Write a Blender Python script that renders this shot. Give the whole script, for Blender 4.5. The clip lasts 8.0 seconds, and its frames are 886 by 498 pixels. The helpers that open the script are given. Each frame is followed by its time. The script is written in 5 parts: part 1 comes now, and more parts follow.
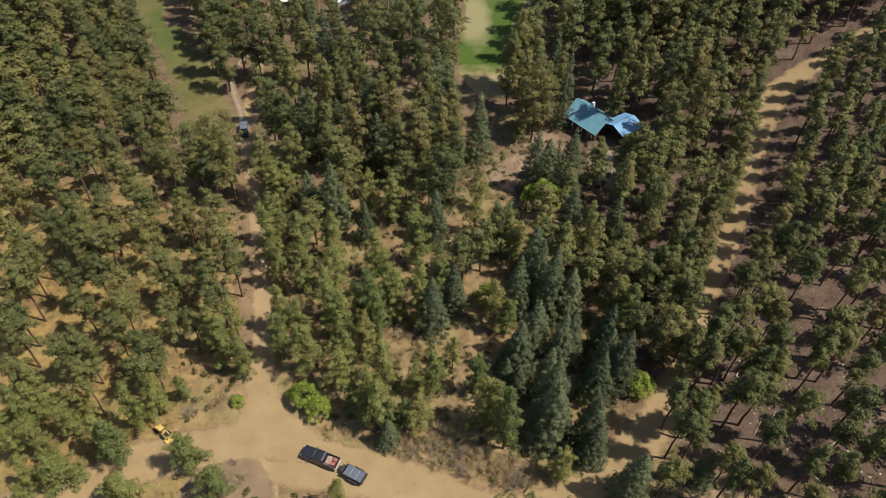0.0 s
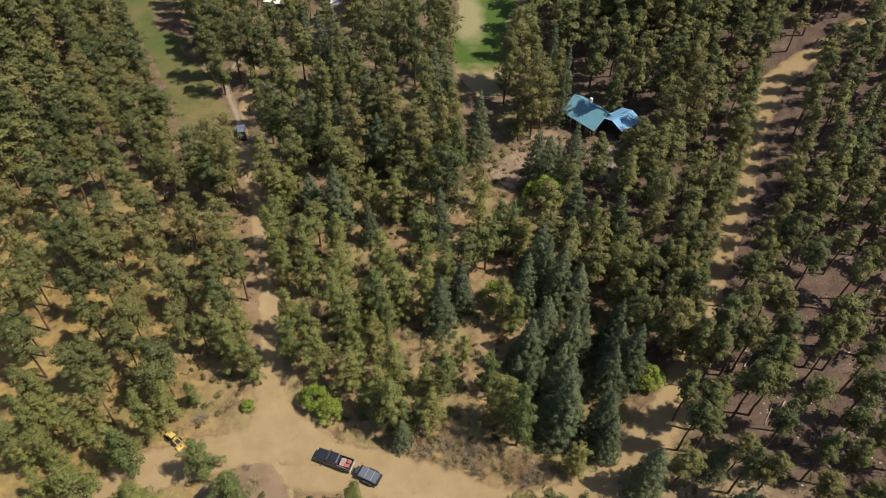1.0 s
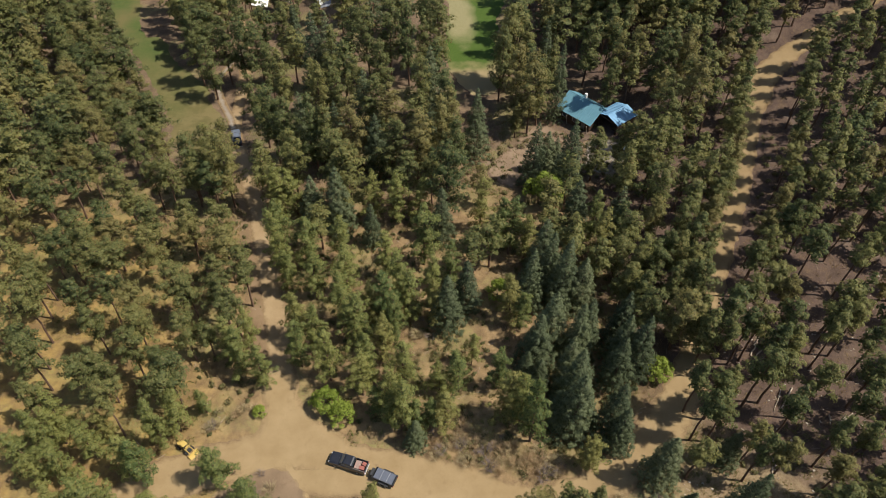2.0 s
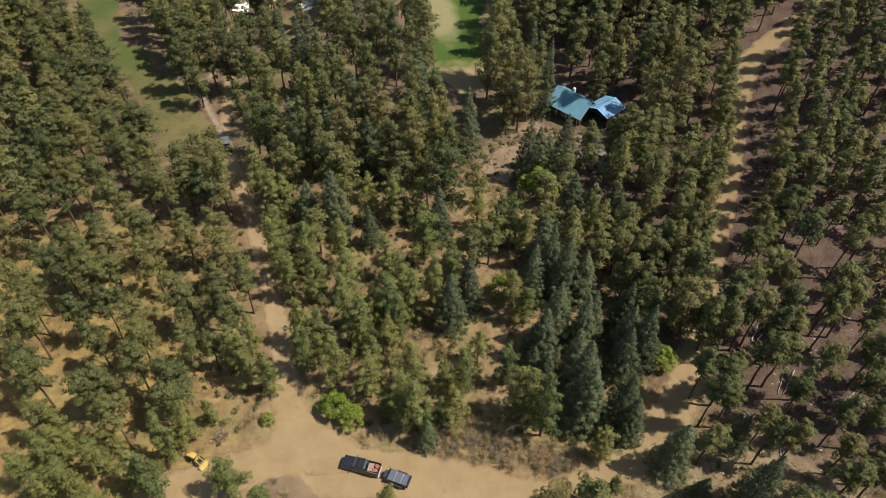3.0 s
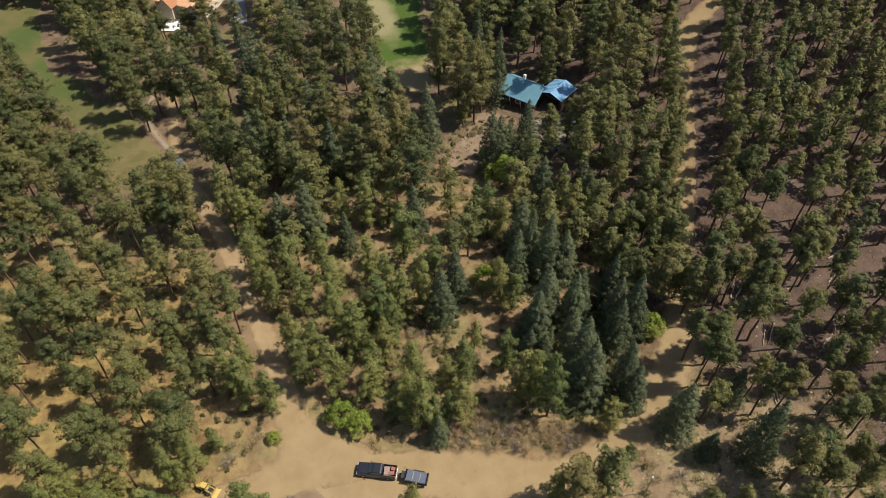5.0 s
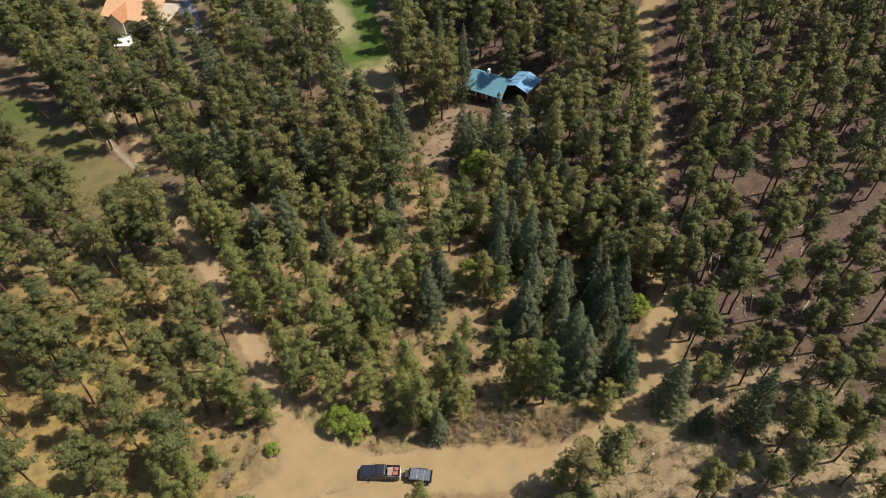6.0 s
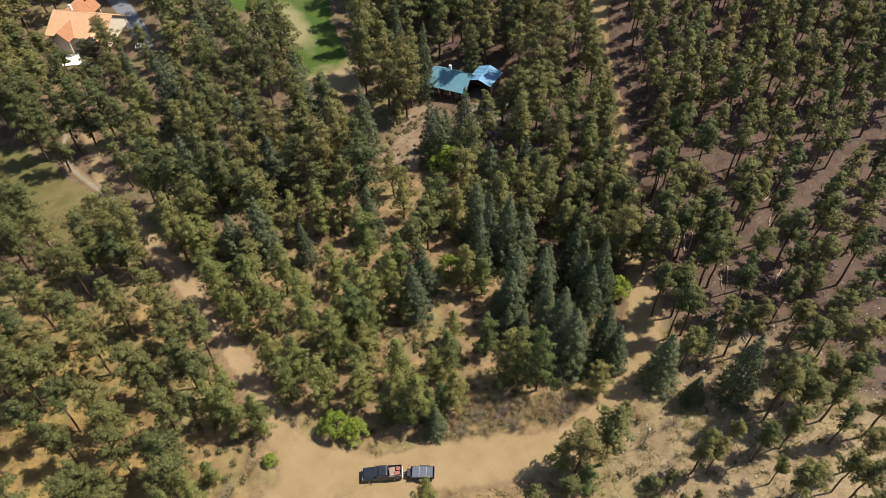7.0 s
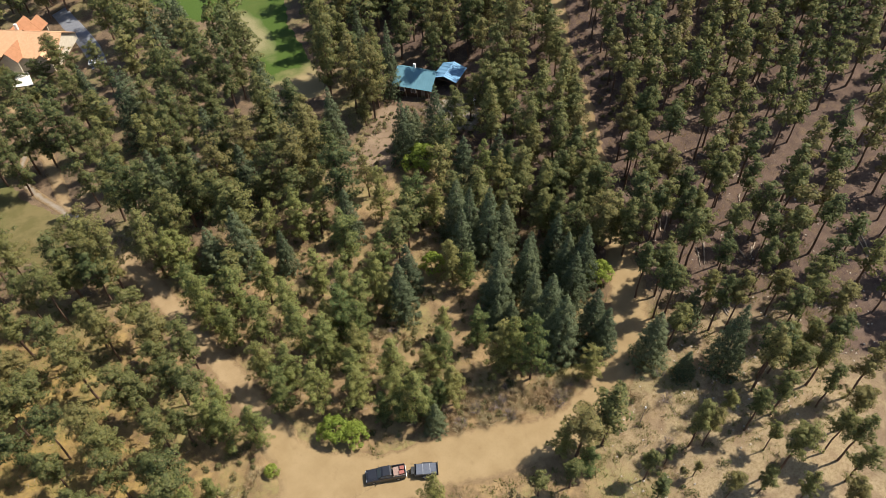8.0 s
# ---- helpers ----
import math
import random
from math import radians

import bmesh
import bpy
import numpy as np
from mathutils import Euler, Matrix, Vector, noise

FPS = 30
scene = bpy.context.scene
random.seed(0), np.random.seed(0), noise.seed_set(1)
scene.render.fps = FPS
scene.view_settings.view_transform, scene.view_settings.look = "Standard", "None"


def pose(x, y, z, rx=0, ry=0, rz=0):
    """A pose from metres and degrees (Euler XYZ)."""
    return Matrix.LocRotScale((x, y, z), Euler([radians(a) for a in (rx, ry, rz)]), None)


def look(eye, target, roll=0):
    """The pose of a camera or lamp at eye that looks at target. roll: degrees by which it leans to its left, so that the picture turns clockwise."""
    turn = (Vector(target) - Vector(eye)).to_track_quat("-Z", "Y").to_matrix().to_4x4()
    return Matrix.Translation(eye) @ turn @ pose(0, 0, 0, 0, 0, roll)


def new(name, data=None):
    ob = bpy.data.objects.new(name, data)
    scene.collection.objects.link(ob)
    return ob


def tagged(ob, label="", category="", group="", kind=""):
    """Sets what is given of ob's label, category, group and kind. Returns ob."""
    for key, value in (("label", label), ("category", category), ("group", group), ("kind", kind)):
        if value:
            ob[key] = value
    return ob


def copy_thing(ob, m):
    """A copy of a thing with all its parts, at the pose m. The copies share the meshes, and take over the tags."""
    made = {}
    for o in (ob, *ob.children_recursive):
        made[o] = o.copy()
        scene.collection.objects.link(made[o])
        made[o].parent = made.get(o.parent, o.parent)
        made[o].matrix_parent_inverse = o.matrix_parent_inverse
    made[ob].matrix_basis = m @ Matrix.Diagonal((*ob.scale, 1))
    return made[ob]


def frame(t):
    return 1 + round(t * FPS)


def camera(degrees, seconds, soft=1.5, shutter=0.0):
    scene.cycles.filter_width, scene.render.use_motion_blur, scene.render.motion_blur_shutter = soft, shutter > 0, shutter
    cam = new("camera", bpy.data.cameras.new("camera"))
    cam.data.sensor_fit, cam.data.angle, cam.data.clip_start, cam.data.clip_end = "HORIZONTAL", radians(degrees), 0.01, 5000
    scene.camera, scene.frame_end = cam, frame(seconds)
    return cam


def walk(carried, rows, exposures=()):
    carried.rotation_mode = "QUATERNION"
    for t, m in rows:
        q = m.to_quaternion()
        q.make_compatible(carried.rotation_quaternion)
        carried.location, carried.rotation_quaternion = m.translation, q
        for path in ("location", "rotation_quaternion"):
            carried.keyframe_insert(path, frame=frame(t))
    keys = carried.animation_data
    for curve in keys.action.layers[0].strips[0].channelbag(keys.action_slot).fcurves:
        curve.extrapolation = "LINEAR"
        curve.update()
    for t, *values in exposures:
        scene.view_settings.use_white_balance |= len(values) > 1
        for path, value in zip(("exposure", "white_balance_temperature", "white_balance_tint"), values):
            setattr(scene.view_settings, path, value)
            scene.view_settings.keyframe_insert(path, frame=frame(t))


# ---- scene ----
cam = camera(64.3, 8.0, soft=0.7)
# seconds, eye x y z, heading, pitch, roll of the drone
PATH = [
    (0.0, -0.01, -0.04, 102.55, -2.55, -47.87, 2.25),
    (0.5, -1.59, -0.02, 102.44, -3.28, -47.88, 2.10),
    (1.0, -3.27, 0.03, 102.36, -4.06, -47.88, 1.94),
    (1.5, -5.04, 0.10, 102.30, -4.93, -47.88, 1.76),
    (3.0, -10.69, 0.43, 102.16, -8.50, -47.85, 1.09),
    (3.5, -12.64, 0.58, 102.10, -10.07, -47.83, 0.82),
    (4.0, -14.61, 0.76, 102.02, -11.86, -47.81, 0.52),
    (4.5, -16.59, 0.97, 101.93, -13.85, -47.80, 0.21),
    (6.0, -22.56, 1.90, 101.58, -20.80, -47.77, -0.80),
    (6.5, -24.54, 2.35, 101.46, -23.33, -47.78, -1.13),
    (7.0, -26.53, 2.89, 101.35, -25.87, -47.79, -1.44),
    (7.5, -28.52, 3.55, 101.26, -28.37, -47.82, -1.72),
    (8.0, -30.53, 4.35, 101.21, -30.76, -47.86, -1.94),
]


def heading_pose(x, y, z, yaw, pitch, roll):
    a, b = radians(yaw), radians(pitch)
    ahead = Vector((-math.sin(a) * math.cos(b), math.cos(a) * math.cos(b), math.sin(b)))
    return look((x, y, z), Vector((x, y, z)) + ahead, roll)


walk(cam, [(t, heading_pose(*p)) for t, *p in PATH], [(0.0, 0.70), (4.5, 0.68), (6.5, 0.80), (8.0, 0.94)])

# ---- light ----
SUN_EL, SUN_AZ = 58.0, 103.0      # degrees above the ground, clockwise from +y
world = bpy.data.worlds.new("sky")
scene.world = world
world.use_nodes = True
wn = world.node_tree.nodes
wn.clear()
sky = wn.new("ShaderNodeTexSky")
sky.sky_type, sky.sun_disc = "NISHITA", False
sky.sun_elevation, sky.sun_rotation = radians(SUN_EL), radians(SUN_AZ)
bg, wo = wn.new("ShaderNodeBackground"), wn.new("ShaderNodeOutputWorld")
bg.inputs["Strength"].default_value = 0.088
world.node_tree.links.new(sky.outputs[0], bg.inputs["Color"])
world.node_tree.links.new(bg.outputs[0], wo.inputs["Surface"])
sun_data = bpy.data.lights.new("sun", "SUN")
sun_data.energy, sun_data.angle, sun_data.color = 4.3, radians(0.55), (1.0, 0.94, 0.84)
sun = new("sun", sun_data)
sun_from = Vector((math.sin(radians(SUN_AZ)) * math.cos(radians(SUN_EL)), math.cos(radians(SUN_AZ)) * math.cos(radians(SUN_EL)), math.sin(radians(SUN_EL))))
sun.matrix_world = look(sun_from * 200, (0, 0, 0))

# ---- materials ----


class Mat:
    """A node material that grows by short calls."""

    def __init__(self, name, rough=0.85, metal=0.0, spec=0.3):
        self.m = bpy.data.materials.new(name)
        self.m.use_nodes = True
        self.t = self.m.node_tree
        self.b = self.t.nodes["Principled BSDF"]
        self.b.inputs["Roughness"].default_value = rough
        self.b.inputs["Metallic"].default_value = metal
        self.b.inputs["Specular IOR Level"].default_value = spec

    def node(self, kind):
        return self.t.nodes.new(kind)

    def put(self, a, b):
        self.t.links.new(a, b)

    def coords(self, world_space=True):
        if world_space:
            return self.node("ShaderNodeNewGeometry").outputs["Position"]
        return self.node("ShaderNodeTexCoord").outputs["Object"]

    def noise(self, scale, detail=4.0, rough=0.55, world_space=True, stretch=None):
        n = self.node("ShaderNodeTexNoise")
        n.inputs["Scale"].default_value, n.inputs["Detail"].default_value = scale, detail
        n.inputs["Roughness"].default_value = rough
        src = self.coords(world_space)
        if stretch:
            mp = self.node("ShaderNodeMapping")
            mp.inputs["Scale"].default_value = stretch
            self.put(src, mp.inputs["Vector"])
            src = mp.outputs[0]
        self.put(src, n.inputs["Vector"])
        return n.outputs["Fac"]

    def ramp(self, fac, lo, hi, a=0.0, b=1.0):
        n = self.node("ShaderNodeMapRange")
        n.inputs["From Min"].default_value, n.inputs["From Max"].default_value = lo, hi
        n.inputs["To Min"].default_value, n.inputs["To Max"].default_value = a, b
        self.put(fac, n.inputs["Value"])
        return n.outputs["Result"]

    def math(self, op, a, b):
        n = self.node("ShaderNodeMath")
        n.operation = op
        for i, v in enumerate((a, b)):
            if isinstance(v, (int, float)):
                n.inputs[i].default_value = v
            else:
                self.put(v, n.inputs[i])
        return n.outputs[0]

    def mix(self, fac, a, b):
        n = self.node("ShaderNodeMix")
        n.data_type = "RGBA"
        for i, v in ((0, fac), (6, a), (7, b)):
            if isinstance(v, (int, float)):
                n.inputs[i].default_value = v
            elif isinstance(v, tuple):
                n.inputs[i].default_value = (*v, 1.0)
            else:
                self.put(v, n.inputs[i])
        return n.outputs[2]

    def color(self, c):
        if isinstance(c, tuple):
            self.b.inputs["Base Color"].default_value = (*c, 1.0)
        else:
            self.put(c, self.b.inputs["Base Color"])
        return self

    def bump(self, fac, strength=0.4, distance=0.05):
        n = self.node("ShaderNodeBump")
        n.inputs["Strength"].default_value, n.inputs["Distance"].default_value = strength, distance
        self.put(fac, n.inputs["Height"])
        self.put(n.outputs[0], self.b.inputs["Normal"])
        return self


def varied(name, a, b, scale=3.0, rough=0.85, metal=0.0, spec=0.3, bump=0.2, world_space=False):
    m = Mat(name, rough, metal, spec)
    big, fine = m.noise(scale, 5, 0.6, world_space), m.noise(scale * 9, 3, 0.6, world_space)
    m.color(m.mix(m.ramp(m.math("ADD", m.math("MULTIPLY", big, 0.65), m.math("MULTIPLY", fine, 0.35)), 0.36, 0.64), a, b))
    m.bump(fine, bump, 0.02)
    return m.m


def ground_material():
    m = Mat("forest_floor", 0.95, spec=0.15)
    xyz = m.node("ShaderNodeSeparateXYZ")
    m.put(m.coords(), xyz.inputs[0])
    x, y = xyz.outputs[0], xyz.outputs[1]
    wander = m.math("MULTIPLY", m.math("SUBTRACT", m.noise(0.035, 4), 0.5), 60.0)
    xw = m.math("ADD", x, wander)
    litter = m.noise(0.35, 6, 0.65)
    fine = m.noise(2.6, 5, 0.7)
    west = m.mix(m.ramp(litter, 0.38, 0.62), (0.145, 0.092, 0.037), (0.285, 0.192, 0.062))
    centre = m.mix(m.ramp(litter, 0.38, 0.62), (0.130, 0.086, 0.044), (0.260, 0.175, 0.085))
    # hillside: grey-brown soil, its tone lowered to stand in for tree shadows
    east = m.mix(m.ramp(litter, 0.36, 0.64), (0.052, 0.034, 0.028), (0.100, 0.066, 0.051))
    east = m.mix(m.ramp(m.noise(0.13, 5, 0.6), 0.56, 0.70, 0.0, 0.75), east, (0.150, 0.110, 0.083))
    pale = m.mix(m.ramp(fine, 0.4, 0.62), (0.190, 0.137, 0.072), (0.325, 0.250, 0.145))
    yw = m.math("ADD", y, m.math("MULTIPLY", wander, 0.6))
    # northern floor: shade beneath the dense wood is put into this colour
    deep_shade = m.mix(m.ramp(litter, 0.36, 0.64), (0.075, 0.052, 0.034), (0.165, 0.112, 0.068))
    c = m.mix(m.ramp(xw, -48, -28), west, centre)
    c = m.mix(m.ramp(yw, 98, 122), c, deep_shade)
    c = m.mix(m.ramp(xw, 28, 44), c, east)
    near_foot = m.math("MULTIPLY", m.ramp(xw, 8, 24), m.ramp(m.math("ADD", y, m.math("MULTIPLY", wander, 0.5)), 50, 36))
    near_foot = m.math("MULTIPLY", near_foot, m.ramp(xw, 60, 46))
    pale = m.mix(m.ramp(m.noise(0.28, 5, 0.65), 0.46, 0.60, 0.0, 0.75), pale, m.mix(fine, (0.15, 0.095, 0.055), (0.23, 0.165, 0.10)))
    c = m.mix(near_foot, c, pale)
    c = m.mix(m.ramp(fine, 0.5, 0.75, 0.0, 0.45), c, (0.12, 0.075, 0.045))
    green = m.math("MULTIPLY", m.ramp(m.noise(0.11, 4), 0.48, 0.62), m.ramp(fine, 0.38, 0.58, 0.0, 0.75))
    c = m.mix(m.math("MULTIPLY", green, m.ramp(xw, 42, 26)), c, (0.175, 0.170, 0.058))
    blot = m.noise(0.55, 6, 0.72)
    c = m.mix(m.ramp(blot, 0.52, 0.66, 0.0, 0.65), c, m.mix(fine, (0.085, 0.055, 0.032), (0.16, 0.105, 0.06)))
    grain = m.noise(9.0, 4, 0.8)
    c = m.mix(m.ramp(grain, 0.52, 0.72, 0.0, 0.55), c, (0.30, 0.22, 0.14))
    c = m.mix(m.ramp(grain, 0.46, 0.30, 0.0, 0.6), c, (0.055, 0.04, 0.03))
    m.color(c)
    m.bump(m.noise(4.5, 6, 0.75), 0.7, 0.12)
    return m.m


def dirt_material(name, a, b, rut=(0.33, 0.22, 0.11), fringe=(0.175, 0.118, 0.062)):
    """Bare soil; towards its rim (attribute "inner" falling to 0) needles and dry grass break into it."""
    m = Mat(name, 0.95, spec=0.15)
    big, fine = m.noise(0.22, 5, 0.6), m.noise(5.0, 5, 0.7)
    c = m.mix(m.ramp(big, 0.35, 0.65), a, b)
    c = m.mix(m.ramp(fine, 0.5, 0.8, 0.0, 0.5), c, rut)
    c = m.mix(m.ramp(m.noise(0.7, 5, 0.7), 0.58, 0.75, 0.0, 0.55), c, rut)
    at = m.node("ShaderNodeAttribute")
    at.attribute_name = "inner"
    ragged = m.math("ADD", at.outputs["Fac"], m.math("MULTIPLY", m.math("SUBTRACT", m.noise(0.9, 6, 0.7), 0.5), 1.9))
    c = m.mix(m.ramp(ragged, 0.22, 0.70, 1.0, 0.0), c, m.mix(m.ramp(fine, 0.35, 0.65), tuple(v * 0.7 for v in fringe), tuple(v * 1.25 for v in fringe)))
    m.color(c)
    m.bump(m.noise(7.0, 5, 0.7), 0.45, 0.06)
    return m.m


def grass_material(name, a, b, dry, lo=0.45, hi=0.62, bare=None, parched=None):
    """Mown turf; bare: x, y, half length and half width of a straw-coloured worn zone along y; parched: y span over which it dries out."""
    m = Mat(name, 0.9, spec=0.2)
    fine, big = m.noise(3.0, 5, 0.7), m.noise(0.06, 4, 0.55)
    c = m.mix(m.ramp(fine, 0.35, 0.65), a, b)
    c = m.mix(m.ramp(big, lo, hi), c, dry)
    if parched:
        xyz = m.node("ShaderNodeSeparateXYZ")
        m.put(m.coords(), xyz.inputs[0])
        at = m.math("ADD", xyz.outputs[1], m.math("MULTIPLY", m.math("SUBTRACT", m.noise(0.09, 4), 0.5), 40.0))
        c = m.mix(m.ramp(at, parched[1], parched[0], 0.0, 0.85), c, m.mix(m.ramp(m.noise(0.3, 5, 0.65), 0.4, 0.6), (0.105, 0.085, 0.032), (0.150, 0.115, 0.050)))
    if bare:
        x, y, rx, ry = bare
        xyz = m.node("ShaderNodeSeparateXYZ")
        m.put(m.coords(), xyz.inputs[0])
        qx = m.math("POWER", m.math("ABSOLUTE", m.math("DIVIDE", m.math("SUBTRACT", xyz.outputs[0], x), rx), 0.0), 2.0)
        qy = m.math("POWER", m.math("ABSOLUTE", m.math("DIVIDE", m.math("SUBTRACT", xyz.outputs[1], y), ry), 0.0), 2.0)
        far = m.math("ADD", m.math("ADD", qx, qy), m.math("MULTIPLY", m.math("SUBTRACT", m.noise(0.16, 4), 0.5), 1.6))
        c = m.mix(m.ramp(far, 0.35, 1.5, 0.9, 0.0), c, m.mix(m.ramp(fine, 0.35, 0.65), (0.175, 0.155, 0.072), (0.25, 0.215, 0.115)))
        edge = m.math("ADD", xyz.outputs[1], m.math("MULTIPLY", m.math("SUBTRACT", m.noise(0.2, 4), 0.5), 12.0))
        c = m.mix(m.ramp(edge, 157, 151), c, (0.24, 0.185, 0.095))
    m.color(c)
    m.bump(fine, 0.4, 0.05)
    return m.m


def leaf_material(name, dark, light, dry, joined=False):
    """Needles or leaves: each tree has its own tint, each tuft a little of its own."""
    m = Mat(name, 0.62, spec=0.25)
    if joined:
        at = m.node("ShaderNodeAttribute")
        at.attribute_name = "tint"
        tint = at.outputs["Fac"]
    else:
        tint = m.node("ShaderNodeObjectInfo").outputs["Random"]
    tuft = m.node("ShaderNodeNewGeometry").outputs["Random Per Island"]
    c = m.mix(m.ramp(tint, 0.0, 0.85), dark, light)
    c = m.mix(m.ramp(tint, 0.80, 1.0, 0.0, 0.6), c, dry)
    c = m.mix(m.ramp(tuft, 0.3, 1.0, 0.0, 0.5), c, light)
    c = m.mix(m.ramp(tuft, 0.93, 0.95, 0.0, 0.6), c, dry)
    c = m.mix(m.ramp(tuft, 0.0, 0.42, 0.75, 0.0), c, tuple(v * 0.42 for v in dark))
    m.color(c)
    tr = m.node("ShaderNodeBsdfTranslucent")
    m.put(c, tr.inputs["Color"])
    mx = m.node("ShaderNodeMixShader")
    mx.inputs[0].default_value = 0.5
    m.put(m.b.outputs[0], mx.inputs[1])
    m.put(tr.outputs[0], mx.inputs[2])
    m.put(mx.outputs[0], m.t.nodes["Material Output"].inputs["Surface"])
    return m.m


GROUND = ground_material()
DIRT = dirt_material("pale_road_dirt", (0.220, 0.153, 0.076), (0.260, 0.186, 0.097), (0.18, 0.12, 0.057))
TRACK = dirt_material("lane_dirt", (0.225, 0.155, 0.082), (0.275, 0.198, 0.11), (0.18, 0.12, 0.062))
VERGE = dirt_material("verge_soil", (0.15, 0.10, 0.055), (0.20, 0.135, 0.078), (0.12, 0.08, 0.045))
CLEARING = dirt_material("clearing_soil", (0.165, 0.115, 0.075), (0.225, 0.160, 0.105), (0.12, 0.08, 0.052), (0.13, 0.088, 0.055))
BED = dirt_material("bed_soil", (0.135, 0.092, 0.056), (0.195, 0.135, 0.082), (0.10, 0.068, 0.04), (0.225, 0.158, 0.08))
APRON = dirt_material("apron_dirt", (0.220, 0.153, 0.076), (0.260, 0.186, 0.097), (0.18, 0.12, 0.057), (0.205, 0.142, 0.073))
GRAVEL = dirt_material("path_gravel", (0.20, 0.165, 0.125), (0.26, 0.22, 0.17), (0.16, 0.125, 0.09))
FAIRWAY = grass_material("fairway_turf", (0.046, 0.066, 0.016), (0.066, 0.086, 0.022), (0.105, 0.092, 0.034), parched=(140, 182))
GREEN = grass_material("green_turf", (0.040, 0.073, 0.010), (0.056, 0.089, 0.014), (0.075, 0.092, 0.022), 0.5, 0.7, (14.0, 179, 4.6, 14.0))
BARK = varied("pine_bark", (0.075, 0.048, 0.034), (0.17, 0.105, 0.070), 6.0, 0.95, spec=0.1, bump=0.6)
BARK_GREY = varied("spruce_bark", (0.07, 0.055, 0.045), (0.13, 0.105, 0.085), 6.0, 0.95, spec=0.1, bump=0.6)
NEEDLE_ARGS = ((0.074, 0.102, 0.037), (0.226, 0.214, 0.070), (0.23, 0.165, 0.068))
SPRUCE_ARGS = ((0.072, 0.094, 0.048), (0.175, 0.200, 0.098), (0.19, 0.20, 0.10))
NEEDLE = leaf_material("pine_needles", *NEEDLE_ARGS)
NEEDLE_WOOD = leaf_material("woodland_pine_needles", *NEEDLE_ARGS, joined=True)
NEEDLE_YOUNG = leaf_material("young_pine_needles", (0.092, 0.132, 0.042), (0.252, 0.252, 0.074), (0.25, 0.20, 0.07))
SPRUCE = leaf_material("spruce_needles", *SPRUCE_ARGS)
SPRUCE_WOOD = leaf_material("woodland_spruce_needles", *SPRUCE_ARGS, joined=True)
LEAF = leaf_material("shrub_leaves", (0.185, 0.245, 0.036), (0.29, 0.345, 0.060), (0.29, 0.30, 0.06))
TWIG = varied("dry_twigs", (0.23, 0.150, 0.080), (0.37, 0.26, 0.145), 4.0, 0.95, spec=0.1)
TWIG_GREY = varied("grey_twigs", (0.125, 0.098, 0.088), (0.215, 0.172, 0.150), 4.0, 0.95, spec=0.1)
TWIG_PALE = varied("straw_twigs", (0.23, 0.18, 0.095), (0.36, 0.29, 0.16), 4.0, 0.95, spec=0.1)
LOG = varied("weathered_log", (0.21, 0.165, 0.125), (0.36, 0.29, 0.22), 5.0, 0.9, spec=0.15, bump=0.5)
ROCK = varied("pale_rock", (0.24, 0.20, 0.155), (0.38, 0.33, 0.265), 4.0, 0.9, spec=0.2, bump=0.5)

# ---- the lie of the land ----


def ease(v):
    v = np.clip(v, 0.0, 1.0)
    return v * v * (3 - 2 * v)


def land(x, y):
    """Height of the ground: a valley floor, a hillside to the east, a dip to the north-west."""
    rise = 6.0 * np.log1p(np.exp(np.clip((x - 28.0) / 6.0, -30, 30)))
    return (0.0016 * np.clip(rise, 0, 150) * np.clip(y, 0, 160) + 2.6 * ease((x - 12) / 28) * ease((62 - y) / 34)
            - 5.5 * ease((y - 105) / 50) * ease((-x - 8) / 40))


def mesh_of(name, verts, faces, mats, smooth=False):
    me = bpy.data.meshes.new(name)
    me.from_pydata(verts, [], faces)
    for m in mats:
        me.materials.append(m)
    if smooth:
        me.shade_smooth()
    return me


def grid_sheet(name, xs, ys, mat):
    xx, yy = np.meshgrid(xs, ys)
    zz = land(xx, yy)
    verts = np.stack([xx.ravel(), yy.ravel(), zz.ravel()], 1).tolist()
    n = len(xs)
    faces = [(j * n + i, j * n + i + 1, (j + 1) * n + i + 1, (j + 1) * n + i) for j in range(len(ys) - 1) for i in range(n - 1)]
    return new(name, mesh_of(name, verts, faces, [mat], True))


fine_x, fine_y = np.arange(-200, 241, 2.5), np.arange(-60, 321, 2.5)
far = np.array([300, 420, 700, 1200, 2200, 4000])
sheet_x = np.concatenate([-far[::-1] - 40, fine_x, far])
sheet_y = np.concatenate([-far[::-1], fine_y, far + 60])
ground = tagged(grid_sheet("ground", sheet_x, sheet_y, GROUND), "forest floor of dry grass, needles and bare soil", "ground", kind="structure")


def wobble(a, b, s):
    return noise.noise(Vector((a * s, b * s, 3.7)))


def resample(points, step):
    """Points of a smooth line through rows of x, y, half width, about step apart."""
    p = np.array(points, float)
    out = []
    for i in range(len(p) - 1):
        a, b, c, d = p[max(i - 1, 0)], p[i], p[i + 1], p[min(i + 2, len(p) - 1)]
        n = max(2, int(np.hypot(*(c - b)[:2]) / step))
        for k in range(n):
            u = k / n
            out.append(0.5 * (2 * b + (c - a) * u + (2 * a - 5 * b + 4 * c - d) * u * u + (3 * b - a - 3 * c + d) * u ** 3))
    out.append(p[-1])
    return np.array(out)


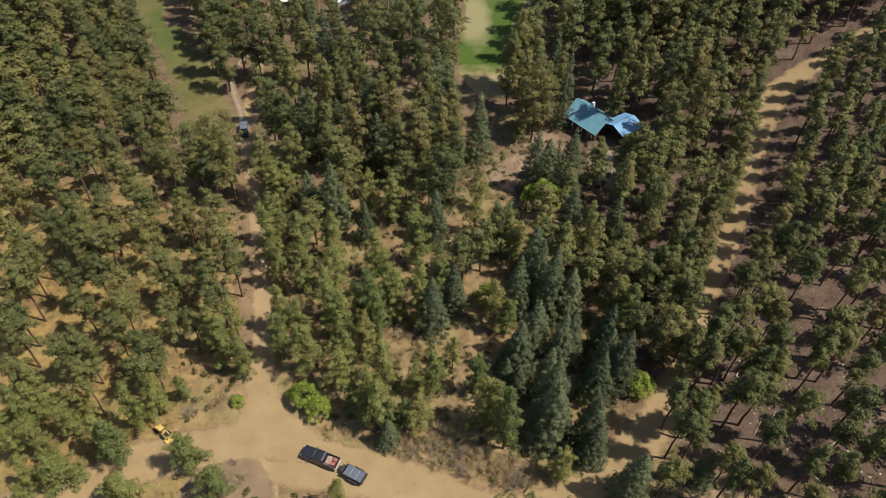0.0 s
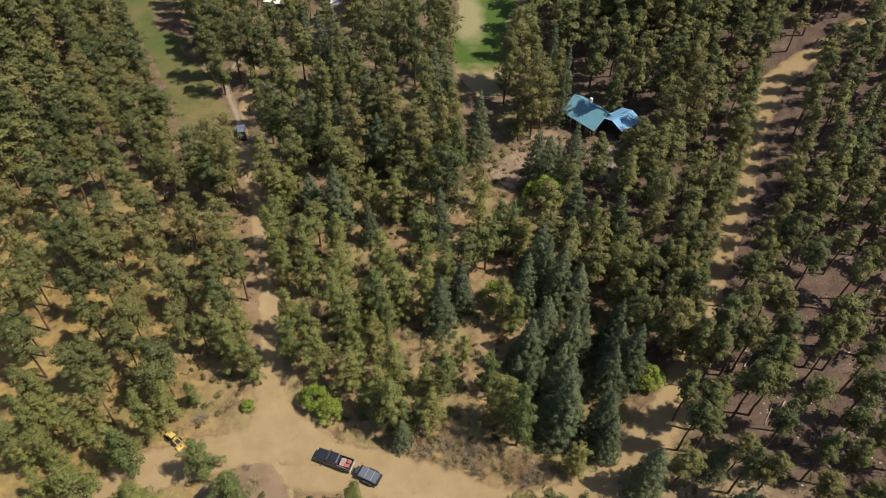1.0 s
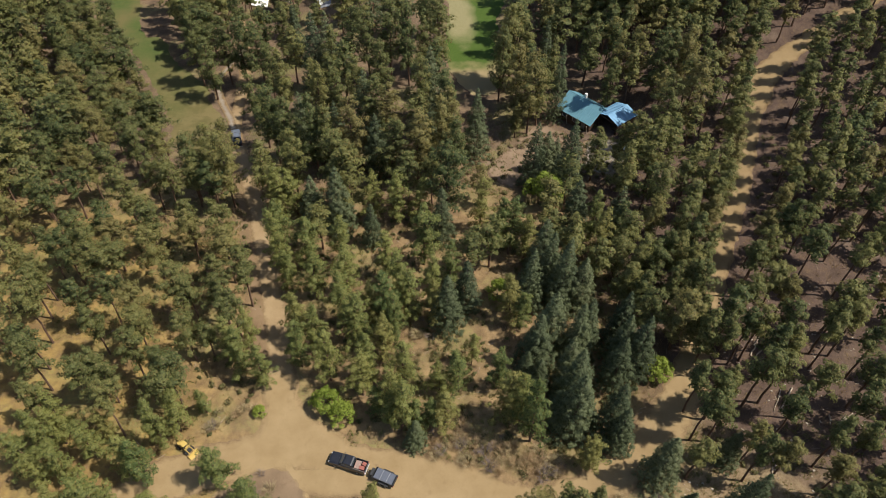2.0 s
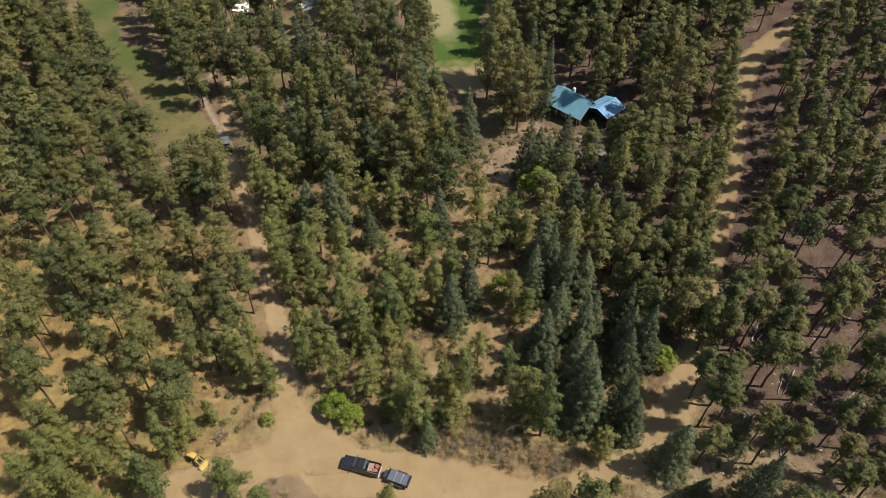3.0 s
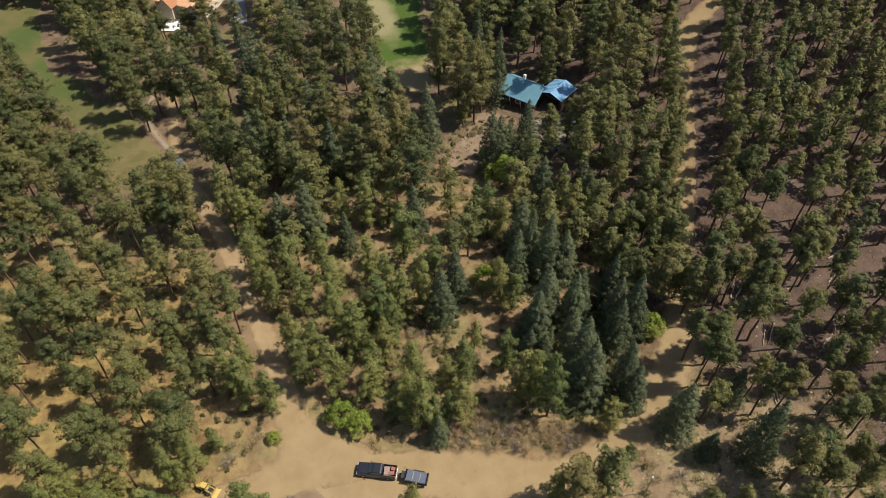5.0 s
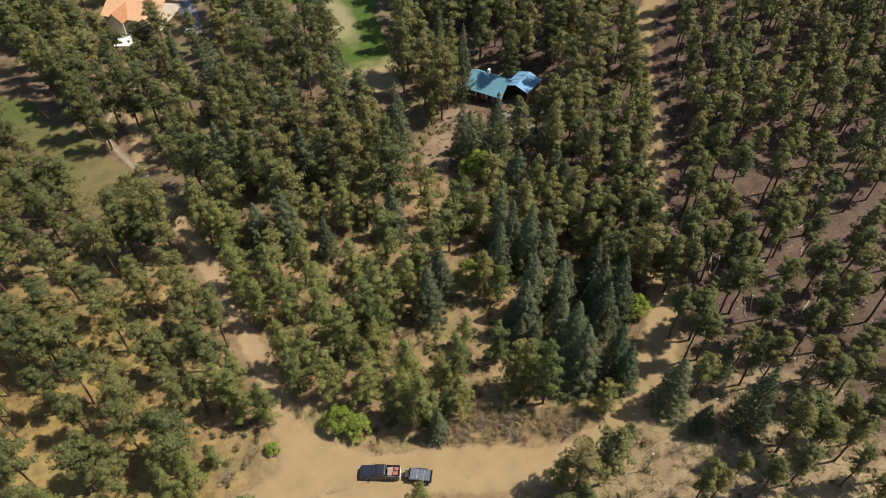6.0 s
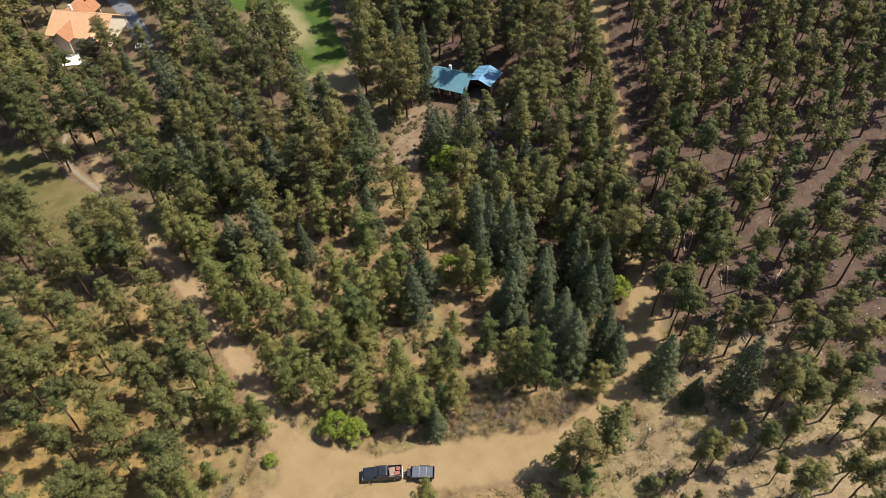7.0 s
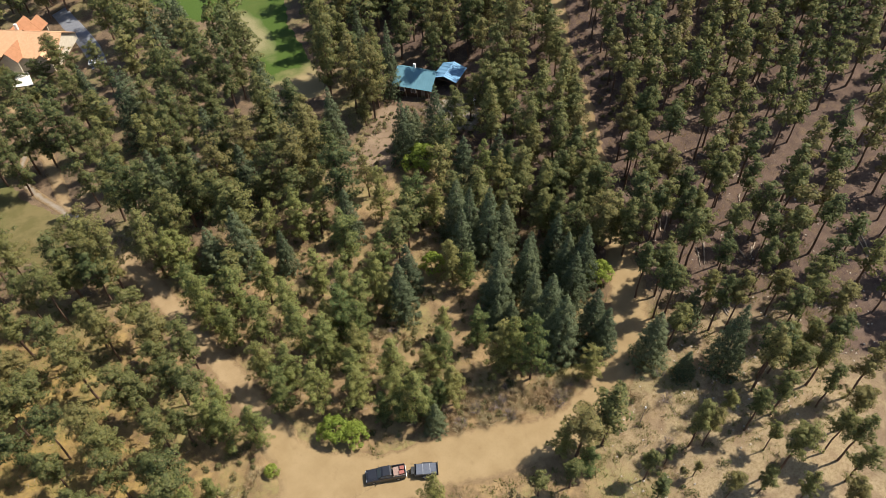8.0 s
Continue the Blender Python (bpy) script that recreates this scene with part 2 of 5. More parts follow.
def ribbon(name, points, mat, lift, rough=0.5, across=10, step=0.8):
    line = resample(points, step)
    d = np.gradient(line[:, :2], axis=0)
    d /= np.linalg.norm(d, axis=1)[:, None]
    verts, faces, inner = [], [], []
    for i, ((x, y, w), (dx, dy)) in enumerate(zip(line, d)):
        wl = w / 2 + rough * (wobble(x, y, 0.35) + 0.7 * wobble(x + 50, y, 1.3))
        wr = w / 2 + rough * (wobble(x, y + 90, 0.35) + 0.7 * wobble(x, y + 70, 1.3))
        for k in range(across + 1):
            s = -wl + (wl + wr) * k / across
            px, py = x + dy * s, y - dx * s
            edge = min(k, across - k)
            inner.append(min(1.0, edge * w / across / 1.2))
            verts.append((px, py, float(land(px, py)) + lift * (0.2 if edge == 0 else 1.0)))
    n = across + 1
    for i in range(len(line) - 1):
        for k in range(across):
            faces.append((i * n + k, i * n + k + 1, (i + 1) * n + k + 1, (i + 1) * n + k))
    me = mesh_of(name, verts, faces, [mat], True)
    me.attributes.new("inner", "FLOAT", "POINT").data.foreach_set("value", np.array(inner, dtype=np.float32))
    return new(name, me)


def patch(name, outline, mat, lift, rough=0.8, cell=2.0):
    """A flat piece of turf or bare soil lying on the ground inside a wandering outline."""
    rim = resample([(x, y, 0) for x, y in outline + outline[:1]], 1.0)[:-1, :2]
    rim = [(x + rough * (wobble(x, y, 0.3) + 0.8 * wobble(x, y + 30, 1.4)), y + rough * (wobble(x + 40, y, 0.3) + 0.8 * wobble(x + 60, y, 1.4))) for x, y in rim]
    bm = bmesh.new()
    mark = bm.verts.layers.float.new("inner")
    ring = np.array(rim)
    along = np.roll(ring, -2, axis=0) - np.roll(ring, 2, axis=0)
    inward = np.stack([-along[:, 1], along[:, 0]], 1) / np.linalg.norm(along, axis=1)[:, None]
    if np.sum(ring[:, 0] * np.roll(ring[:, 1], -1) - np.roll(ring[:, 0], -1) * ring[:, 1]) < 0:
        inward = -inward
    outer = [bm.verts.new((x, y, 0)) for x, y in ring]
    core = [bm.verts.new((x, y, 0)) for x, y in ring + inward * 1.3]
    for k in range(len(ring)):
        outer[k][mark], core[k][mark] = 0.0, 1.0
        bm.faces.new((outer[k - 1], outer[k], core[k], core[k - 1]))
    bm.faces.new(core)
    lo, hi = np.min(rim, axis=0), np.max(rim, axis=0)
    for axis in (0, 1):
        for c in np.arange(lo[axis] + cell, hi[axis], cell * 2):
            co, no = [0, 0, 0], [0, 0, 0]
            co[axis], no[axis] = c, 1
            bmesh.ops.bisect_plane(bm, geom=bm.verts[:] + bm.edges[:] + bm.faces[:], plane_co=co, plane_no=no)
    for v in bm.verts:
        v.co.z = float(land(v.co.x, v.co.y)) + (lift * 0.15 if v.is_boundary else lift)
    bmesh.ops.recalc_face_normals(bm, faces=bm.faces)
    if sum(f.normal.z for f in bm.faces) < 0:
        bmesh.ops.reverse_faces(bm, faces=bm.faces)
    me = bpy.data.meshes.new(name)
    bm.to_mesh(me)
    bm.free()
    me.materials.append(mat)
    return new(name, me)


ROAD_LINE = [(-110, 22, 7), (-90, 30, 7), (-70, 37, 7.5), (-52, 43.5, 7.5), (-40, 49.3, 7.5), (-30, 50.6, 7.5), (-20, 48.6, 8.5), (-8, 46.3, 8.5),
             (2, 43, 8.5), (11, 40.3, 7), (20, 42, 6), (27, 45.3, 7), (34, 50.5, 7.5), (40, 58, 6.5), (45, 67, 5.2), (52, 79, 4.4), (58, 90, 4.6),
             (62.5, 98, 4.4), (67.5, 108, 4.4), (73.5, 121, 5), (80, 131, 6.5), (88, 137, 5.2), (105, 146, 3.6), (140, 160, 3)]
LANE_LINE = [(-26.6, 62, 5.4), (-27.0, 67, 5.0), (-28.2, 75, 4.6), (-29.6, 83, 4.4), (-31.2, 91, 4.4), (-32.8, 99, 4.4), (-34.6, 107, 4.2),
             (-38.4, 120, 4.0), (-42, 132, 3.4), (-43.5, 142, 3.2), (-43.5, 155, 3.2), (-44, 170, 3.2), (-47, 190, 3)]
VERGE_LINE = [(-29.6, 66, 2.0), (-31.2, 75, 3.0), (-32.8, 83, 3.2), (-34.4, 91, 3.2), (-36.0, 99, 3.0), (-37.6, 107, 2.6), (-40.4, 116, 1.8)]
PATH_LINE = [(-43.2, 137, 2), (-46, 145, 2), (-49, 153, 2), (-50, 160, 2), (-47.5, 168, 2), (-45, 174, 2)]
road = tagged(ribbon("road", ROAD_LINE, DIRT, 0.10, 0.75), "pale tan dirt road with wheel-worn surface", "road", kind="structure")
lane = tagged(ribbon("lane", LANE_LINE, TRACK, 0.06, 0.35), "narrow tan dirt lane between pines", "road", kind="structure")
verge = tagged(ribbon("verge", VERGE_LINE, VERGE, 0.05, 0.5), "bare reddish-brown verge along the lane", "ground", kind="structure")
tagged(ribbon("footpath", PATH_LINE, GRAVEL, 0.13, 0.15), "grey gravel cart path beside the fairway", "path", kind="structure")
apron = tagged(patch("road_apron", [(-38, 53.2), (-33, 54), (-29.6, 56), (-28.8, 60), (-29.6, 65.5), (-24.6, 66), (-23.4, 61), (-19.5, 56), (-13, 51.5), (-11, 47), (-24, 48.5), (-36, 49)], APRON, 0.14, 0.9),
               "wide bare dirt apron where lane and road meet", "road", kind="structure")
tagged(patch("verge_bed", [(-31.5, 48.2), (-29.4, 49.4), (-27, 49.8), (-24, 48.8), (-22, 46), (-20.8, 42.5), (-24, 37), (-33, 38), (-36, 43.5), (-34.5, 46)], BED, 0.17, 0.5),
                "bare brown verge bed in the bend of the road", "ground", kind="structure")
yard = tagged(patch("cabin_yard", [(36, 120), (40, 121.5), (45, 118), (44, 110), (39, 108.5), (35.5, 112)], GRAVEL, 0.05, 0.8),
              "pale gravel yard below the cabin", "ground", kind="structure")
clearing = tagged(patch("clearing", [(13, 116), (19, 121), (27, 128), (33, 126), (34, 122), (27, 119), (23, 110), (17, 109.5)], CLEARING, 0.05, 1.4),
                  "bare reddish-tan clearing among the pines", "ground", kind="structure")
fairway = tagged(patch("fairway", [(-97, 222), (-86, 198), (-79, 182), (-69, 164), (-62, 149), (-56, 133), (-50, 121), (-46, 128), (-46, 141), (-51, 150),
                                   (-53, 158), (-61, 167), (-68, 180), (-75, 186), (-80, 216), (-82, 232)], FAIRWAY, 0.05),
                 "mown olive-green fairway turf with dry patches", "grass", kind="structure")
green = tagged(patch("putting_green", [(-4, 214), (3, 195), (12, 186), (9, 163), (11, 148), (15, 142), (20, 143), (22.5, 156), (25, 175), (29, 190), (30, 215), (14, 226)], GREEN, 0.05),
               "bright green mown golf turf", "grass", kind="structure")


# ---- trees ----


class Soup:
    """Vertices and faces gathered in numpy blocks."""

    def __init__(self):
        self.v, self.f, self.n = [], [], 0

    def add(self, verts, faces):
        verts = np.asarray(verts, float)
        self.v.append(verts)
        self.f.extend([tuple(i + self.n for i in f) for f in faces])
        self.n += len(verts)

    def arrays(self):
        return np.concatenate(self.v), self.f


def tube(soup, points, radii, sides=6):
    """A tapered stem through points, closed by a tip."""
    pts = [Vector(p) for p in points]
    verts, faces = [], []
    for i, p in enumerate(pts):
        d = (pts[min(i + 1, len(pts) - 1)] - pts[max(i - 1, 0)]).normalized()
        u = d.orthogonal().normalized()
        w = d.cross(u)
        for k in range(sides):
            a = 2 * math.pi * k / sides
            verts.append(p + (u * math.cos(a) + w * math.sin(a)) * radii[i])
    for i in range(len(pts) - 1):
        for k in range(sides):
            q = (k + 1) % sides
            faces.append((i * sides + k, i * sides + q, (i + 1) * sides + q, (i + 1) * sides + k))
    top = (len(pts) - 1) * sides
    faces.append(tuple(range(top, top + sides)))
    soup.add([tuple(v) for v in verts], faces)


def tufts(soup, rng, centre, spread, count, size, face=(0.0, 0.0, 0.0), out_bias=0.9, lift=0.30, jitter=0.20, long=0.95):
    """A clump of small pointed sprays lying round a centre like the skin of a cushion."""
    way = rng.normal(size=(count, 3))
    way /= np.linalg.norm(way, axis=1)[:, None]
    way[:, 2] = np.where(way[:, 2] < -0.35, -way[:, 2], way[:, 2])
    pos = np.array(centre) + way * np.array(spread) * rng.uniform(0.62, 1.05, (count, 1))
    nor = way * out_bias + np.array(face) + np.array([0, 0, lift]) + rng.normal(size=(count, 3)) * jitter
    nor /= np.linalg.norm(nor, axis=1)[:, None]
    t = np.cross(nor, rng.normal(size=(count, 3)))
    t /= np.linalg.norm(t, axis=1)[:, None] + 1e-9
    b = np.cross(nor, t)
    s = size * rng.uniform(0.7, 1.3, (count, 1))
    spray = np.stack([pos - b * s * 0.5 - t * s * 0.5, pos + b * s * 0.5 - t * s * 0.4, pos + t * s * long], 1).reshape(-1, 3)
    soup.add(spray, [(3 * i, 3 * i + 1, 3 * i + 2) for i in range(count)])


def pine_shape(seed, boughs, leaves, size, limbs, low=(0.36, 0.50), girths=(2.1, 2.9), point=(0.45, 0.7), puff=1.0):
    """A ponderosa pine 14 m high: bare lower trunk, uneven crown of cushions; point: how soon it tapers to the tip."""
    rng = np.random.default_rng(seed)
    H = 14.0
    wood, crown = Soup(), Soup()
    lean = rng.normal(0, 0.30, 2)
    zs = np.linspace(0, H * 0.96, 7)
    axis = np.array([(lean[0] * (z / H) ** 2 + 0.08 * math.sin(z * 0.9 + seed), lean[1] * (z / H) ** 2 + 0.08 * math.cos(z * 0.7 + seed), z) for z in zs])
    tube(wood, axis - np.array([0, 0, 0.25]) * (zs[:, None] == 0), [0.20, 0.165, 0.145, 0.12, 0.09, 0.055, 0.02], 7 if limbs else 5)
    base = H * rng.uniform(*low)
    wide = rng.uniform(*girths)
    taper = rng.uniform(*point)
    lobes = rng.uniform(0, 6.28, 3)
    for i in range(boughs):
        u = ((i + rng.uniform(0, 1)) / boughs) ** 1.08
        z = base + (H * 0.965 - base) * u
        prof = min(1.0, 0.62 + u * 2.2) * (1 - u) ** taper
        a = i * 2.39996 + rng.normal(0, 0.45)
        r = wide * prof * (1 + 0.28 * math.sin(2 * a + lobes[0]) + 0.16 * math.sin(3 * a + 5 * u + lobes[1])) * rng.uniform(0.74, 1.12)
        r = max(r, 0.25)
        k = np.array([np.interp(z, zs, axis[:, 0]), np.interp(z, zs, axis[:, 1])])
        way = np.array([math.cos(a), math.sin(a)])
        rise = rng.uniform(-0.12, 0.22) + 0.35 * u
        tip = np.array([*(k + way * r), z + rise * r])
        if limbs:
            tube(wood, [(*k, z - 0.15 * r), (*(k + way * r * 0.5), z + rise * r * 0.35), tuple(tip)], [0.05, 0.034, 0.012], 3)
        for s in (0.94, 0.60, 0.28) if r > 1.2 else (0.9, 0.35):
            c = (*(k + way * r * s + rng.normal(0, 0.16, 2)), z + rise * r * s + rng.normal(0, 0.14))
            w = rng.uniform(0.46, 0.80) * (0.9 + 0.25 * (s < 0.9)) * puff * (0.75 if u > 0.85 else 1.0)
            tufts(crown, rng, c, (w, w, w * 0.78), int(leaves * (0.55 if s < 0.5 else 1.0) * (w / 0.62) ** 1.5) + 2, size, (way[0] * 0.40, way[1] * 0.40, 0.30 * u))
    tufts(crown, rng, (*axis[-1][:2], H * 0.955), (0.28, 0.28, 0.55), max(6, leaves // 2), size)
    for j in range(5 if limbs else 2):
        a, z = rng.uniform(0, 6.28), base * rng.uniform(0.45, 1.0)
        e = rng.uniform(0.5, 1.3)
        k = np.interp(z, zs, axis[:, 0]), np.interp(z, zs, axis[:, 1])
        tube(wood, [(k[0], k[1], z), (k[0] + e * math.cos(a), k[1] + e * math.sin(a), z - 0.1)], [0.035, 0.012], 3)
    return wood.arrays(), crown.arrays(), H


def spruce_shape(seed, layers, per, leaves, size):
    """A spruce 14 m high: a full cone of drooping tiers down to the ground."""
    rng = np.random.default_rng(seed)
    H = 14.0
    wood, crown = Soup(), Soup()
    tube(wood, [(0, 0, -0.25), (0, 0, H * 0.5), (0, 0, H * 0.97)], [0.19, 0.11, 0.02], 6)
    wide = rng.uniform(2.9, 3.5)
    for i in range(layers):
        u = i / (layers - 1)
        z = H * (0.06 + 0.90 * u) + rng.normal(0, 0.12)
        R = wide * (1 - u) ** 0.80 + 0.22
        count = max(3, round(per * (1 - u * 0.62)))
        for k in range(count):
            a = 2 * math.pi * (k + rng.uniform(0, 0.75)) / count + i * 1.3
            L = R * rng.uniform(0.68, 1.10)
            x, y = math.cos(a), math.sin(a)
            for s in (0.90, 0.52) if L > 1.0 else (0.8,):
                w = rng.uniform(0.36, 0.58) * (0.55 + 0.45 * min(1.0, L / 1.6))
                c = (x * L * s, y * L * s, z - 0.34 * L * s + 0.16 * L * s * s)
                tufts(crown, rng, c, (w, w, w * 0.62), int(leaves * (1.0 if s > 0.6 else 0.6) * (w / 0.48) ** 1.4) + 2, size, (x * 0.55, y * 0.55, 0.15), jitter=0.26)
    tufts(crown, rng, (0, 0, H * 0.965), (0.14, 0.14, 0.5), max(4, leaves // 2), size)
    return wood.arrays(), crown.arrays(), H


def shrub_shape(seed, clumps, leaves, size):
    """A broad leafy shrub 5 m high, many stems from the ground."""
    rng = np.random.default_rng(seed)
    H = 5.0
    wood, crown = Soup(), Soup()
    for i in range(clumps):
        u = math.sqrt(rng.uniform(0, 1))
        a = i * 2.39996
        r = 2.3 * u * rng.uniform(0.85, 1.1)
        z = H * (0.30 + 0.58 * (1 - u * u) * rng.uniform(0.75, 1.08))
        c = (r * math.cos(a), r * math.sin(a), z)
        if i % 4 == 0:
            tube(wood, [(0.12 * math.cos(a), 0.12 * math.sin(a), -0.1), (c[0] * 0.45, c[1] * 0.45, z * 0.6), c], [0.06, 0.04, 0.012], 4)
        w = rng.uniform(0.5, 0.8)
        tufts(crown, rng, c, (w, w, w * 0.8), leaves, size)
    return wood.arrays(), crown.arrays(), H


def plant(kind, shape, wood_mat, leaf_mat, label, category, group):
    """A tree as a thing with two parts, one metre high, to be copied."""
    (wv, wf), (cv, cf), H = shape
    root = tagged(new(kind), label, category, group)
    trunk = new("trunk", mesh_of("trunk", (wv / H).tolist(), wf, [wood_mat], True))
    crown = new("crown", mesh_of("crown", (cv / H).tolist(), cf, [leaf_mat]))
    trunk.parent = crown.parent = root
    return root


def stand(x, y, h, girth, turn):
    return pose(x, y, float(land(x, y)), 0, 0, turn) @ Matrix.Diagonal((h * girth, h * girth, h, 1))


PINE_LABEL = "ponderosa pine with rounded green needle crown and bare trunk"
SPRUCE_LABEL = "conical blue-green spruce with branches down to the ground"
SHRUB_LABEL = "bright green leafy broadleaf shrub with many stems"
pine_shapes = [pine_shape(11 + k, 26, 48, 0.203, True, (0.38, 0.54), (2.5, 3.4), (0.28, 0.46)) for k in range(6)]
young_shapes = [pine_shape(21 + k, 31, 47, 0.193, True, (0.10, 0.24), (2.7, 3.4), (0.42, 0.70)) for k in range(6)]
old_shapes = [pine_shape(51 + k, 32, 46, 0.203, True, (0.20, 0.34), (2.4, 3.0), (0.34, 0.55), 1.05) for k in range(6)]
slope_shapes = [pine_shape(31 + k, 24, 48, 0.203, True, (0.44, 0.58), (1.8, 2.4), (0.32, 0.52), 0.95) for k in range(6)]
spruce_shapes = [spruce_shape(41 + k, 20, 13, 32, 0.18) for k in range(5)]
shrub_shapes = [shrub_shape(61 + k, 40, 46, 0.22) for k in range(2)]
FAR_WEST_PINE = [
    (-88.6, 184.2, 17.5), (-80.4, 179.8, 14.6), (-87.1, 173, 16.3), (-75.9, 168.3, 15.2), (-80.8, 170.5, 17.9), (-70.9, 159.8, 16), (-82.3, 164.4, 15.5),
    (-76.1, 157.2, 16.5), (-83.2, 156.3, 16.4), (-67.7, 150.8, 16), (-77.3, 150.4, 17.4), (-70.6, 146.4, 14.2), (-64, 142.4, 14.4), (-79.6, 144.7, 16.2),
    (-71.4, 139, 16.9), (-65.8, 136.3, 14.5), (-61.7, 132.8, 15.3), (-74.4, 134.7, 17), (-77.5, 131.8, 14.2), (-67.1, 129.2, 15.3), (-56.2, 126.5, 16.8),
    (-70.3, 126.4, 16.9), (-62.1, 125.5, 16.5), (-57, 120.9, 15.3), (-73.6, 120.6, 16.1), (-70.1, 118.8, 14.8), (-65.2, 119.7, 17.2), (-53.1, 115.5, 15.7),
    (-58, 114.1, 17.8),
]
FAIRWAY_EDGE_OLD = [
    (-63.6, 188.5, 18), (-57.1, 173, 19.9), (-54.6, 174.5, 18.5), (-52.6, 165.4, 18.8), (-53.3, 157.9, 20.5), (-49, 151.2, 18), (-46.2, 157.8, 19.7),
    (-43.4, 168.7, 19.7), (-42.3, 157.8, 19), (-37.6, 155.8, 19.2), (-40.7, 113.9, 17.1), (-45.9, 109, 17.5), (-42, 110.5, 18.5), (-38.8, 106.4, 19.2),
    (-34.2, 147.7, 17.1), (-30.3, 139.2, 18.8), (-33.6, 127.1, 17), (-30.7, 120.5, 20.2), (-27.4, 116.5, 20.4), (-31.2, 105.7, 18), (-26, 108.8, 17.6),
]
NORTH_WOOD_OLD = [
    (-32.1, 163.9, 17.6), (-19.2, 147.8, 17.6), (-15, 152.3, 19.6), (-10.7, 149.5, 20.4), (-5.3, 150.9, 20.8), (-21.8, 131.1, 19.2), (-18.2, 132, 19.2),
    (-13.3, 133.8, 17.4), (-7.9, 139.2, 17.5), (-1.1, 147, 22), (2.5, 150.6, 17.4), (6.7, 152.4, 20.8), (-9, 126.3, 17.7), (-6.2, 122.7, 18.1),
    (5.4, 125.6, 20), (6.6, 119.2, 18.9), (0.6, 129.7, 20.3), (-19.3, 114.9, 18.5), (-22, 115.5, 21.7), (-14.3, 115.7, 20.2), (-6.5, 111.4, 17.9),
    (3.9, 113.9, 21.3), (6.3, 108.8, 18.7), (-16.7, 105.6, 19.8), (-14.9, 102.7, 18.5), (-1, 111.2, 19.8), (4, 99.8, 20.3),
]
CABIN_WOOD_OLD = [
    (21.5, 143.6, 23), (23.6, 146.5, 20.9), (19.9, 138.9, 20.7), (26.1, 143.1, 18.3), (31.7, 137.1, 17), (24.7, 125.9, 22, 0.9), (27.2, 128.6, 17.6, 0.85),
    (22.2, 130.1, 21.3), (40.4, 140.2, 20.1), (45.8, 134.9, 16.9), (50.2, 134.8, 17.6), (52.5, 129, 17.8), (55.3, 129.8, 18.9), (59.1, 130.1, 17.9),
    (50.5, 114.3, 18.4), (55.7, 116.9, 20.6), (44, 107.6, 16.7), (41.2, 110.8, 13), (21.8, 124.9, 10), (35.2, 108.2, 14), (38.9, 99.8, 17.3),
    (44.9, 102.7, 18.9), (43.4, 93.1, 17.2),
]
ROAD_WOOD_OLD = [
    (45.9, 86.3, 14.1), (47.1, 82.9, 14.5), (43.6, 79.7, 13.5), (44.8, 76.5, 13.2), (40.5, 72.5, 14.7), (43.6, 71.6, 15.3), (42.8, 65.5, 13.8),
    (39.4, 65.3, 15.9), (42.7, 62, 15.1), (35.8, 85, 14.3), (35.9, 78.5, 15.6), (41.7, 89.2, 12.9), (34.9, 88.3, 13.6), (38.5, 78.5, 13.1),
    (33.4, 81.4, 13.1), (40.9, 80.5, 14.1), (35.2, 72.7, 13.2), (35.1, 67.7, 14.5), (32.9, 74.6, 12.9),
]
SLOPE_UPPER_SLOPE = [
    (58, 81.2, 14.3), (61.6, 80.1, 17.3), (56.3, 76.8, 15.7), (54, 74.2, 15.3), (63.5, 74, 17.2), (70.4, 71.9, 16.5), (74.3, 73.4, 17),
    (55.5, 69.2, 15), (51.1, 67.3, 14.9), (56.8, 66.9, 14.5), (47, 64.8, 16.6), (45, 60.6, 15), (48, 61, 15.6), (50.1, 61.6, 15.9),
    (55.4, 62.5, 14.7), (61.9, 61.3, 14.8), (64.8, 60.5, 15.2), (60.8, 58.6, 15.3), (51, 57.8, 16.1), (54.1, 57.5, 14.8), (65.8, 56.1, 15.2),
    (47.4, 53.1, 16.7), (50.3, 53.4, 14.8), (63.4, 51, 15.2), (54.6, 50, 16.2),
]
SLOPE_LOWER_SLOPE = [
    (57.2, 34.9, 14), (61.7, 36.4, 15), (53.6, 32.7, 14), (56.4, 29.2, 14), (53.7, 41.8, 15), (62.4, 43.4, 15), (68.9, 42.2, 15),
    (38.1, 53.3, 14.5), (40.8, 51.5, 13.3), (43.4, 53, 12.6), (39.6, 47.5, 13.3), (37.3, 48.1, 15.1), (34.7, 42, 12), (49.8, 46.9, 14.9),
    (42.6, 40.7, 15), (45, 39.2, 14.8), (52.3, 37.4, 12.4), (50, 32.7, 13.8), (41.7, 29.7, 15.3), (43.8, 29.3, 13.4), (60, 46.4, 14.9),
    (57.2, 40.9, 14),
]
